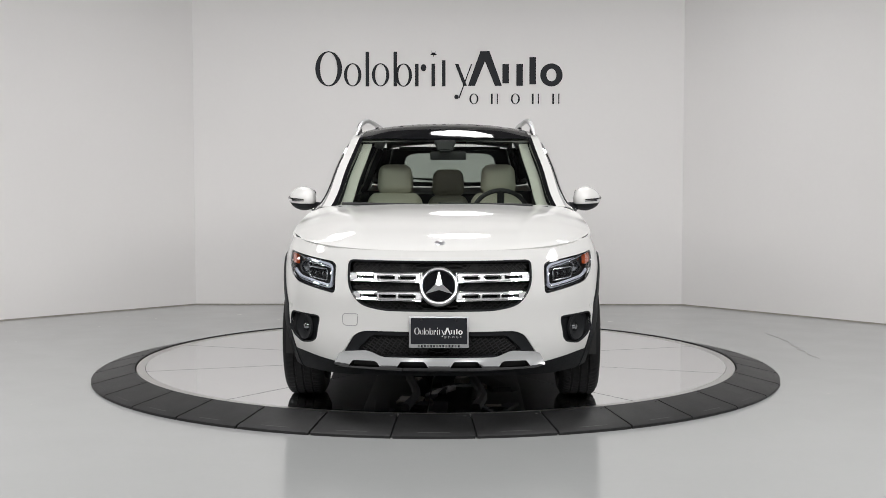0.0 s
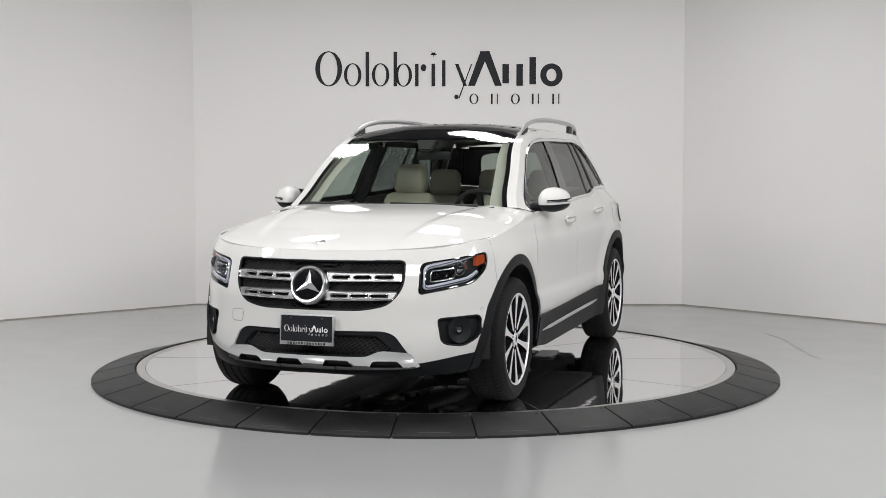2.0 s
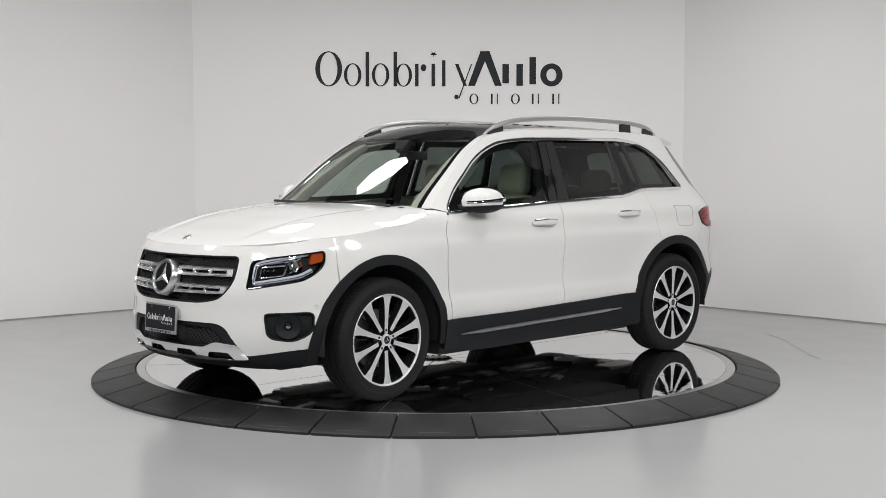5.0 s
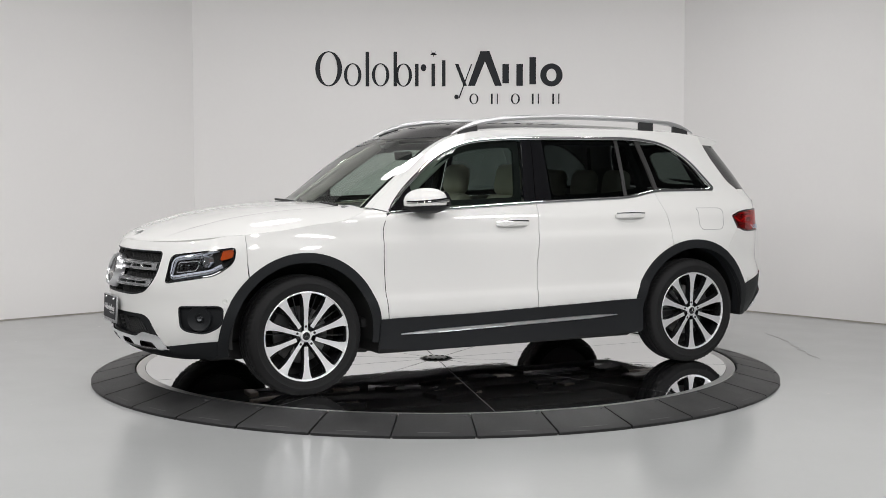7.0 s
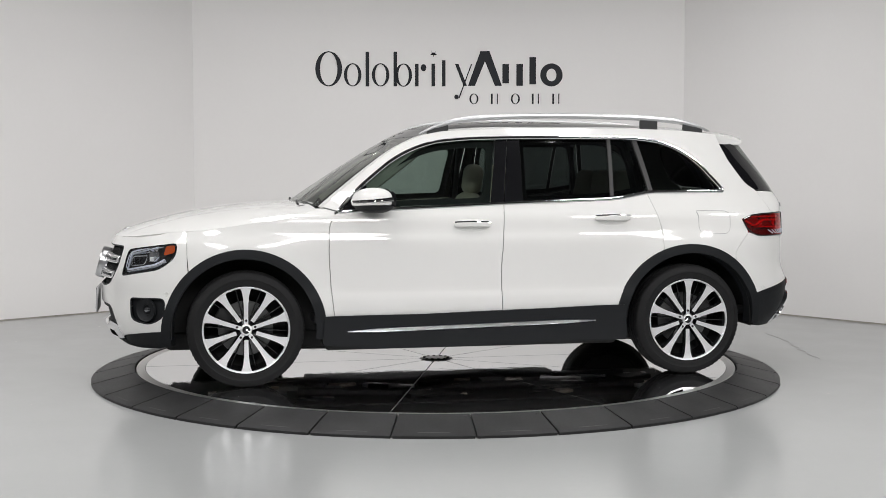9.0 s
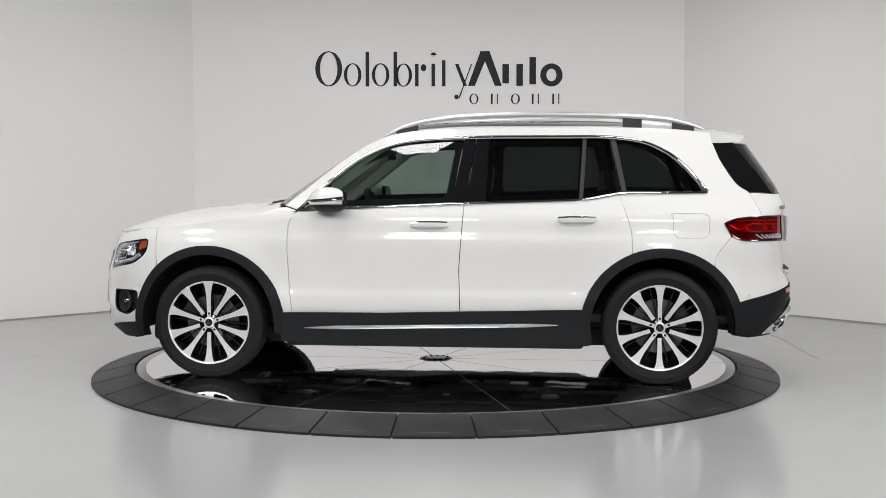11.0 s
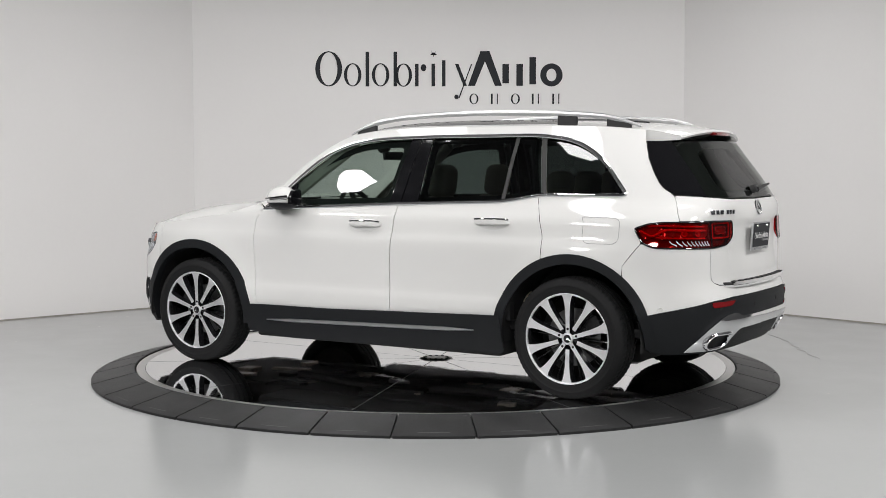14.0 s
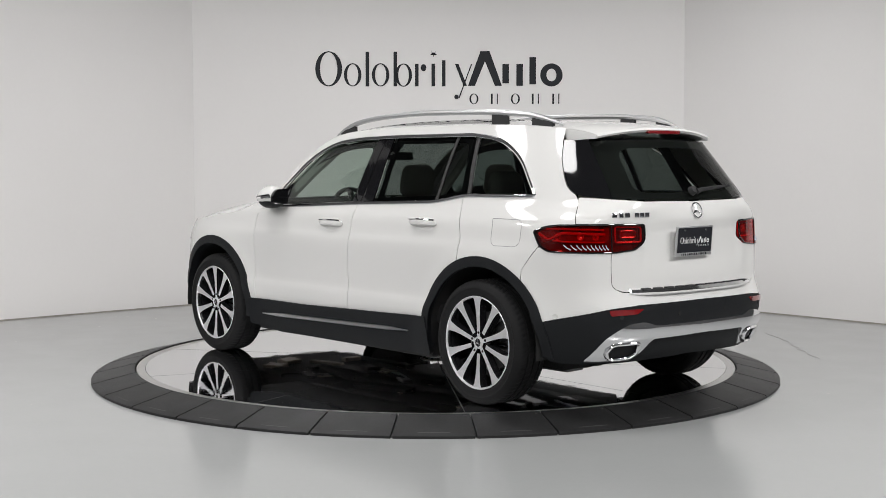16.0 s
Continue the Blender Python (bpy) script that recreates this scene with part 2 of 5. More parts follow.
R_DECK, R_RAMP = 2.04, 2.332
ramp = empty("turntable_ramp", pose(0, 0, 0))
tagged(ramp, "ring of dark grey sloping steel ramp plates on the floor", "turntable ramp")
# dark ring added under the plates so their joints look shaded, not floor-pale
part("base_ring", lathe([(R_DECK + 0.013, 0.0), (R_DECK + 0.013, DECK - 0.012), (R_RAMP - 0.03, 0.004), (R_RAMP - 0.03, 0.0)], 96, "z"), SEAM, ramp, "", False)
PLATES = 33
step = 2 * math.pi / PLATES
plate_mesh = bolt_mesh = slot_mesh = None
for k in range(PLATES):
    if plate_mesh is None:
        ob = part("ramp_plate", ring_plate(-step / 2 + 0.0026, step / 2 - 0.0026, R_DECK + 0.012, R_RAMP), RUBBER_RAMP, ramp, "", True)
        plate_mesh = ob.data
        bm = lathe([(0.0, 0.004), (0.008, 0.004), (0.010, 0.0), (0.010, -0.01)], 12, "z")
        bolt = part("bolt", bm, SEAM, ob)
        bolt_mesh = bolt.data
        slot = part("lifting_slot", box(-0.004, 0.004, -0.085, 0.085, -0.006, 0.0012, 0.001), SEAM, ob, "", False)
        slot_mesh = slot.data
    else:
        ob = new("ramp_plate", plate_mesh)
        ob.parent = ramp
        bolt = new("bolt", bolt_mesh)
        bolt.parent = ob
        slot = new("lifting_slot", slot_mesh)
        slot.parent = ob
    slot.matrix_basis = pose(R_RAMP - 0.040, 0, 0.0265, 0, 11.5, 0)
    bolt.matrix_basis = pose((R_DECK + 0.045) * math.cos(step * 0.42), (R_DECK + 0.045) * math.sin(step * 0.42), DECK + 0.0005)
    ob.matrix_basis = pose(0, 0, 0, 0, 0, math.degrees(-math.pi / 2 + step * k))

deck = empty("turntable_deck", pose(0, 0, DECK))
tagged(deck, "round mirror-polished turntable deck with radial seams", "turntable")
part("base", lathe([(0.0, -0.06), (R_DECK - 0.004, -0.06), (R_DECK - 0.004, -0.004), (0.0, -0.004)], 96, "z"), SEAM, deck, "", False)
part("rim", lathe([(R_DECK - 0.055, -0.003), (R_DECK - 0.055, 0.0005), (R_DECK, 0.0015), (R_DECK + 0.004, -0.003), (R_DECK + 0.004, -0.05)], 128, "z"), DECK_STEEL, deck, "brushed steel rim")
SECT = 10
w = 2 * math.pi / SECT


def sector():
    bm = bmesh.new()
    g = 0.0035
    inner, outer = 0.115, R_DECK - 0.058
    top, low = [], []
    pts = []
    for k in range(17):
        a = (k / 16 - 0.5) * (w - 2 * g / outer)
        pts.append((outer * math.cos(a), outer * math.sin(a)))
    for k in range(6, -1, -1):
        a = (k / 6 - 0.5) * (w - 2 * g / inner)
        pts.append((inner * math.cos(a), inner * math.sin(a)))
    top = [bm.verts.new((x, y, 0.0)) for x, y in pts]
    low = [bm.verts.new((x, y, -0.004)) for x, y in pts]
    bm.faces.new(top)
    for i in range(len(pts)):
        j = (i + 1) % len(pts)
        bm.faces.new((top[i], low[i], low[j], top[j]))
    bmesh.ops.recalc_face_normals(bm, faces=bm.faces[:])
    return bm


first = None
for k in range(SECT):
    if first is None:
        first = part("mirror_panel", sector(), MIRROR_DECK, deck, "mirror-polished deck panel", False)
        ob = first
    else:
        ob = new("mirror_panel", first.data)
        ob.parent = deck
    ob.matrix_basis = pose(0, 0, 0, 0, 0, 18 + 36 * (k + 0.5))
hub = part("hub_plate", lathe([(0.0, 0.006), (0.105, 0.006), (0.112, 0.003), (0.112, -0.004)], 40, "z"), DECK_STEEL, deck, "round bolted steel hub plate")
for k in range(12):
    ob = part("bolt", lathe([(0.0, 0.004), (0.009, 0.004), (0.011, 0.0)], 10, "z"), SEAM, hub)
    ob.matrix_basis = pose(0.085 * math.cos(k * math.pi / 6), 0.085 * math.sin(k * math.pi / 6), 0.006)


# ---- sign on the wall: plain shapes in place of the trade name ----
def ring_shape(cx, cz, rx, rz, wx, wz, n=28):
    """An oval ring, wx and wz thick at its sides and at top and foot."""
    bm = bmesh.new()
    o = [(cx + rx * math.cos(2 * math.pi * k / n), cz + rz * math.sin(2 * math.pi * k / n)) for k in range(n)]
    i = [(cx + (rx - wx) * math.cos(2 * math.pi * k / n), cz + (rz - wz) * math.sin(2 * math.pi * k / n)) for k in range(n)]
    vs = [[bm.verts.new((x, y, z)) for x, z in c] for c in (o, i) for y in (0.0, 0.004)]
    fo, bo, fi, bi = vs
    for k in range(n):
        j = (k + 1) % n
        bm.faces.new((fo[k], fo[j], fi[j], fi[k]))
        bm.faces.new((fo[k], bo[k], bo[j], fo[j]))
        bm.faces.new((fi[k], fi[j], bi[j], bi[k]))
    bmesh.ops.recalc_face_normals(bm, faces=bm.faces[:])
    return bm


def bar_shape(x0, x1, z0, z1, lean=0.0):
    return prism([(x0, z0), (x1, z0), (x1 + lean, z1), (x0 + lean, z1)], 0.004)


def word_shapes(name, spec, mat, parent, m):
    for kind, *v in spec:
        bm = ring_shape(*v) if kind == "ring" else prism(v[0], 0.004) if kind == "poly" else bar_shape(*v)
        ob = part(name, bm, mat, parent, "", False)
        ob.matrix_basis = m


def logo_spec():
    """Ovals, bars and a trapezium as wide and high as the marks of the sign, in metres from its lower left."""
    s = []
    s.append(("ring", 0.135, 0.175, 0.135, 0.175, 0.048, 0.010))
    for x in (0.375, 0.655):
        s.append(("ring", x, 0.115, 0.088, 0.115, 0.032, 0.009))
    s += [("bar", 0.505, 0.540, 0.0, 0.345), ("bar", 0.785, 0.820, 0.0, 0.345)]
    s.append(("ring", 0.885, 0.112, 0.085, 0.115, 0.032, 0.009))
    s += [("bar", 1.000, 1.035, 0.0, 0.225), ("ring", 1.085, 0.185, 0.028, 0.035, 0.028, 0.035)]
    s += [("bar", 1.165, 1.200, 0.0, 0.225), ("poly", [(1.185 + (0.036 if k % 2 else 0.015) * math.sin(k * math.pi / 5), 0.325 + (-0.036 if k % 2 == 0 else 0.036) * (0.4 if k % 2 == 0 else 1) * math.cos(k * math.pi / 5)) for k in range(10)])]
    s += [("bar", 1.270, 1.305, 0.0, 0.26)]
    s += [("bar", 1.485, 1.520, 0.005, 0.222, -0.085), ("bar", 1.435, 1.447, -0.115, 0.222, 0.125), ("ring", 1.415, -0.105, 0.022, 0.022, 0.022, 0.022)]
    s += [("poly", [(1.53, 0.005), (1.60, 0.005), (1.70, 0.25), (1.80, 0.005), (1.87, 0.005), (1.745, 0.35), (1.655, 0.35)])]
    s += [("bar", 1.875, 1.940, 0.03, 0.222), ("bar", 2.015, 2.080, 0.005, 0.222)]
    s += [("bar", 2.145, 2.210, 0.02, 0.29)]
    s.append(("ring", 2.365, 0.113, 0.112, 0.115, 0.062, 0.052))
    for k, x in enumerate((1.59, 1.80, 2.005, 2.21, 2.415)):
        if k in (0, 2):
            s.append(("ring", x, -0.125, 0.045, 0.053, 0.017, 0.006))
        else:
            s.append(("bar", x - 0.040, x - 0.022, -0.177, -0.073))
            s.append(("bar", x + 0.020, x + 0.030, -0.177, -0.073))
    return s


sign = empty("wall_sign", pose(-1.232, 4.044, 2.202, 0, 0, -0.465))
tagged(sign, "wide black raised trade sign on the white wall", "wall sign")
word_shapes("mark", logo_spec(), SIGN, sign, Matrix())


# ---- the car ----
# body surface: plan outline at height z is a superellipse; s>0 front half, s<0 rear half
def table(*pts):
    xs=[p[0] for p in pts]; ys=[p[1] for p in pts]
    m=[]
    n=len(xs); d=[(ys[i+1]-ys[i])/(xs[i+1]-xs[i]) for i in range(n-1)]
    for i in range(n):
        if i==0: m.append(d[0])
        elif i==n-1: m.append(d[-1])
        else: m.append(0.0 if d[i-1]*d[i]<=0 else 2*d[i-1]*d[i]/(d[i-1]+d[i]))
    def f(x):
        if x<=xs[0]: return ys[0]+(x-xs[0])*m[0]*0.0
        if x>=xs[-1]: return ys[-1]
        i=0
        while x>xs[i+1]: i+=1
        h=xs[i+1]-xs[i]; t=(x-xs[i])/h
        return ((2*t**3-3*t*t+1)*ys[i]+(t**3-2*t*t+t)*h*m[i]+(-2*t**3+3*t*t)*ys[i+1]+(t**3-t*t)*h*m[i+1])
    return f
nose=table((.20,2.15),(.28,2.255),(.38,2.295),(.50,2.315),(.62,2.315),(.75,2.285),(.86,2.245),(.93,2.20),(1.02,2.12),(1.09,1.45),(1.33,1.2),(1.5,1.0),(1.7,0.95))
tail=table((.22,2.10),(.32,2.22),(.45,2.28),(.58,2.295),(.64,2.275),(.70,2.252),(.90,2.25),(1.05,2.245),(1.14,2.222),(1.5,2.000),(1.62,1.93))
flank=table((.20,.84),(.30,.862),(.40,.872),(.50,.884),(.535,.883),(.575,.873),(.70,.876),(.84,.883),(.885,.881),(.925,.869),(1.02,.855),(1.08,.826),(1.18,.778),(1.33,.722),(1.55,.622),(1.65,.57))
front_n=table((.30,6.0),(.50,8.0),(.85,10.0),(1.0,10.0),(1.09,3.4),(1.7,3.0))
rear_n=table((.30,6.5),(.9,8.5),(1.02,8.5),(1.15,5.5),(1.7,4.5))
front_sweep=table((.22,.20),(.38,.26),(.55,.34),(1.0,.34),(1.075,0.0))
rear_sweep=table((.20,.10),(.55,.11),(1.02,.125),(1.13,0.0))
def swept(raw,y,z,front):
    L=nose(z) if front else tail(z)
    k=(front_sweep if front else rear_sweep)(z)
    t=max(0.0,(raw-1.0)/(L-1.0)) if L>1.01 else 0.0
    return raw-k*(y/.86)**2*t*t
def point(th,z,off=0.0):
    c,s=math.cos(th),math.sin(th)
    front=c>=0
    n=front_n(z) if front else rear_n(z)
    L=(nose(z) if front else tail(z))+off; Wd=flank(z)+off
    y=Wd*abs(s)**(2/n)
    raw=swept(L*abs(c)**(2/n),y,z,front)
    return (raw if front else -raw, y*(1 if s>=0 else -1), z)
def th_side(x,z):
    """The angle on the driver's side at which the outline passes x."""
    lo,hi=0.0,math.pi
    for _ in range(40):
        m=(lo+hi)/2
        if point(m,z)[0]>x: lo=m
        else: hi=m
    return (lo+hi)/2
def th_end(y,z,rear=False):
    n=rear_n(z) if rear else front_n(z)
    t=math.asin(min(1,abs(y)/flank(z))**(n/2))
    return math.copysign(math.pi-t if rear else t, y)


OX, OY = -0.064, 0.068          # the car stands a little off the deck's axis
_th = np.linspace(0, math.pi, 4001)
_q = np.array([point(t, 0.7)[:2] for t in _th])
_arc = np.concatenate([[0], np.cumsum(np.hypot(*np.diff(_q, axis=0).T))])
HALF = float(_arc[-1])


def arc(th):
    if th < 0:
        return -arc(-th)
    if th > math.pi:
        return 2 * HALF - arc(2 * math.pi - th)
    return float(np.interp(th, _th, _arc))


def angle(a):
    if a < 0:
        return -angle(-a)
    if a > HALF:
        return 2 * math.pi - angle(2 * HALF - a)
    return float(np.interp(a, _arc, _th))


def S(x, z):
    """A place on the flank, by its x and height."""
    return (arc(th_side(x, z)), z)


def F(y, z):
    """A place on the front, by its y and height."""
    return (arc(th_end(y, z)), z)


def B(y, z):
    """A place on the back, by its y and height."""
    t = th_end(y, z, True)
    return (arc(t if t >= 0 else 2 * math.pi + t), z)


def on_skin(a, z, off=0.0, side=1):
    th = angle(a)
    x0 = point(th, z)[0]
    for cx in (1.4145, -1.4145):
        r = math.hypot(x0 - cx, z - 0.345)
        off += 0.026 * math.exp(-((max(r, 0.45) - 0.45) / 0.10) ** 2)
    x, y, h = point(th, z, off)
    return Vector((x + OX, side * y + OY, h))


def rounded(poly, r=0.03, fine=0.035, closed=True):
    """The outline with its corners rounded and its long edges divided."""
    out = []
    n = len(poly)
    for i in range(n):
        p = Vector(poly[i][:2])
        rr = poly[i][2] if len(poly[i]) > 2 else r
        a, b = Vector(poly[i - 1][:2]), Vector(poly[(i + 1) % n][:2])
        la, lb = (a - p).length, (b - p).length
        k = min(rr, la * 0.48, lb * 0.48)
        if k < 1e-4:
            out.append(p)
            continue
        s, e = p + (a - p) * (k / la), p + (b - p) * (k / lb)
        m = max(2, min(7, int(k / 0.012) + 2))
        for j in range(m + 1):
            t = j / m
            out.append(s * (1 - t) ** 2 + p * (2 * t * (1 - t)) + e * t * t)
    res = []
    n = len(out)
    for i in range(n):
        a, b = out[i], out[(i + 1) % n]
        if (b - a).length < 1e-5:
            continue
        m = max(1, int((b - a).length / fine))
        for j in range(m):
            res.append(a + (b - a) * (j / m))
    return res


def flank_loop(poly, r=0.0, fine=0.035):
    """As rounded, for an outline given by x and height on the flank."""
    return [Vector(S(p.x, p.y)) for p in rounded(poly, r, fine)]


def arch_line(cx, r, a0, a1, n=14):
    return [(cx + r * math.cos(radians(a0 + (a1 - a0) * k / n)), 0.345 + r * math.sin(radians(a0 + (a1 - a0) * k / n)), 0.0) for k in range(n + 1)]


def arch(cx, r, a0, a1, n=14, rise=1.0):
    """Points of a wheel arch on the flank, from angle a0 to a1 in degrees."""
    return [(*S(cx + r * math.cos(radians(a0 + (a1 - a0) * k / n)), 0.345 + rise * r * math.sin(radians(a0 + (a1 - a0) * k / n))), 0.0) for k in range(n + 1)]


def within(x, y, poly):
    hit = False
    n = len(poly)
    for i in range(n):
        (x0, y0), (x1, y1) = poly[i], poly[i - 1]
        if (y0 > y) != (y1 > y) and x < (x1 - x0) * (y - y0) / (y1 - y0) + x0:
            hit = not hit
    return hit


from mathutils.geometry import delaunay_2d_cdt


def skin(outline, holes=(), off=0.0, thick=0.014, grid=0.045, side=1, relief=None):
    """A panel of the body: an outline on the unrolled skin, with holes, returned edges and smooth curvature."""
    loops = [outline, *holes]
    co, edges = [], []
    for lp in loops:
        base = len(co)
        co += [Vector(p[:2]) for p in lp]
        edges += [(base + i, base + (i + 1) % len(lp)) for i in range(len(lp))]
    xs = [p[0] for p in outline]
    zs = [p[1] for p in outline]
    tl = [[(p[0], p[1]) for p in lp] for lp in loops]
    edge_pts = np.array([(p.x, p.y) for p in co])
    nx, nz = int((max(xs) - min(xs)) / grid) + 1, int((max(zs) - min(zs)) / grid) + 1
    for i in range(nx + 1):
        for j in range(nz + 1):
            x, z = min(xs) + grid * (i + (0.5 if j % 2 else 0)), min(zs) + grid * j
            if within(x, z, tl[0]) and not any(within(x, z, h) for h in tl[1:]):
                if np.min(np.abs(edge_pts - (x, z)).sum(1)) > grid * 0.45:
                    co.append(Vector((x, z)))
    vs, _, fs, *_ = delaunay_2d_cdt(co, edges, [], 0, 1e-6)
    bm = bmesh.new()
    rel = relief or (lambda a, z: 0.0)
    top = [bm.verts.new(on_skin(v.x, v.y, off + rel(v.x, v.y), side)) for v in vs]
    for f in fs:
        cx, cz = sum(vs[i].x for i in f) / len(f), sum(vs[i].y for i in f) / len(f)
        if within(cx, cz, tl[0]) and not any(within(cx, cz, h) for h in tl[1:]):
            bm.faces.new([top[i] for i in (f if side == 1 else f[::-1])])
    bmesh.ops.recalc_face_normals(bm, faces=bm.faces[:])
    f0 = max(bm.faces, key=lambda f: f.calc_area())
    f0.normal_update()
    c = f0.calc_center_median()
    if f0.normal.dot(Vector(((c.x - OX) * 0.3 * (1 if abs(c.x) > 2.0 else 0.1), c.y - OY, 0))) < 0 and abs(c.y - OY) > 0.3:
        bmesh.ops.reverse_faces(bm, faces=bm.faces[:])
    elif abs(c.y - OY) <= 0.3 and f0.normal.x * c.x < 0:
        bmesh.ops.reverse_faces(bm, faces=bm.faces[:])
    rim = [e for e in bm.edges if len(e.link_faces) == 1]
    back = {}
    for v, p in zip(top, vs):
        if v.is_boundary:
            back[v] = bm.verts.new(on_skin(p.x, p.y, off - thick, side))
    for e in rim:
        a, b = e.verts
        f = e.link_faces[0]
        lp = [l for l in f.loops if l.edge == e][0]
        a, b = lp.vert, lp.link_loop_next.vert
        bm.faces.new((b, a, back[a], back[b]))
    for v in [v for v in bm.verts if not v.link_faces]:
        bm.verts.remove(v)
    return bm


def loop_tube(outline, radius, off=0.004, side=1, closed=True, flat=1.0, sides=8):
    return tube([on_skin(p[0], p[1], off, side) for p in outline], radius, closed, sides, flat)


def shrink(poly, d):
    """The outline moved inwards by d."""
    n = len(poly)
    area = sum(poly[i - 1][0] * poly[i][1] - poly[i][0] * poly[i - 1][1] for i in range(n))
    s = 1 if area > 0 else -1
    out = []
    for i in range(n):
        t = Vector(poly[(i + 1) % n][:2]) - Vector(poly[i - 1][:2])
        if t.length < 1e-6:
            out.append(Vector(poly[i][:2]))
            continue
        t.normalize()
        out.append(Vector(poly[i][:2]) + Vector((-t.y, t.x)) * (d * s))
    return out


car = empty("car", pose(0, 0, DECK, 0, 0, -90))
tagged(car, "white compact family SUV with dark grey cladding and silver roof rails", "car")

FX, RX = 1.4145, -1.4145        # axles
# lines of the body: hood edge, belt, side window outline
hood_edge = table((0.98, 1.085), (1.08, 1.045), (1.19, 1.018), (1.36, 1.000), (1.53, 0.976), (1.70, 0.956), (1.88, 0.942))
DLO = [(0.852, 1.060, 0.02), (0.70, 1.213, 0.08), (0.47, 1.400, 0.12), (0.246, 1.494, 0.12), (0.0, 1.518, 0.1), (-0.35, 1.527, 0.1), (-1.10, 1.528, 0.1), (-1.34, 1.497, 0.15), (-1.53, 1.390, 0.1), (-1.712, 1.178, 0.025), (-1.18, 1.174, 0.05), (-0.95, 1.132, 0.08), (-0.2, 1.108, 0.05)]
dlo = flank_loop(DLO)

# front pieces of outline shared between panels
LAMP = [(*S(1.812, 0.884), 0.035), (*S(1.825, 0.795), 0.05), (*S(1.925, 0.718), 0.05), (*F(0.560, 0.664), 0.03), (*F(0.552, 0.832), 0.045)]
lamp = rounded(LAMP, 0.03, 0.025)
FOG = [(*S(1.90, 0.550), 0.03), (*S(1.893, 0.430), 0.05), (*S(1.985, 0.380), 0.03), (*F(0.665, 0.400), 0.05), (*F(0.642, 0.542), 0.04)]
fog = rounded(FOG, 0.03, 0.025)
GRILLE = [(*F(0.488, 0.848), 0.03), (*F(0.490, 0.700), 0.05), (*F(0.425, 0.612), 0.07), (*F(0.30, 0.585), 0.08), (*F(-0.30, 0.585), 0.08), (*F(-0.425, 0.612), 0.07), (*F(-0.490, 0.700), 0.05), (*F(-0.488, 0.848), 0.03)]
grille = rounded(GRILLE, 0.03, 0.025)


def mirrored(loop):
    return [Vector((-p[0], p[1])) for p in loop][::-1]


# ---- bumper, front ----
half = [(*F(0.0, 0.480), 0.0), (*F(0.40, 0.478), 0.03), (*F(0.455, 0.455), 0.03), (*F(0.555, 0.300), 0.01), (*S(1.985, 0.335), 0.05), (*S(1.885, 0.345), 0.0)]
half += arch(FX, 0.490, 3, 46, 8)
half += [(*S(1.7625, z), 0.0) for z in (0.80, 0.825, 0.85, 0.875, 0.90, 0.925, 0.949)] + [ (*S(1.87, 0.943), 0.02), (*F(0.735, 0.926), 0.02), (*F(0.61, 0.906), 0.02), (*F(0.40, 0.900), 0.0), (*F(0.0, 0.898), 0.0)]
outline = [(p[0], p[1], p[2]) for p in half] + [(-p[0], p[1], p[2]) for p in half[-2:0:-1]]
bumper = part("front_bumper", skin(rounded(outline, 0.0, 0.04), [lamp, mirrored(lamp), fog, mirrored(fog), grille], grid=0.04), PAINT, car)

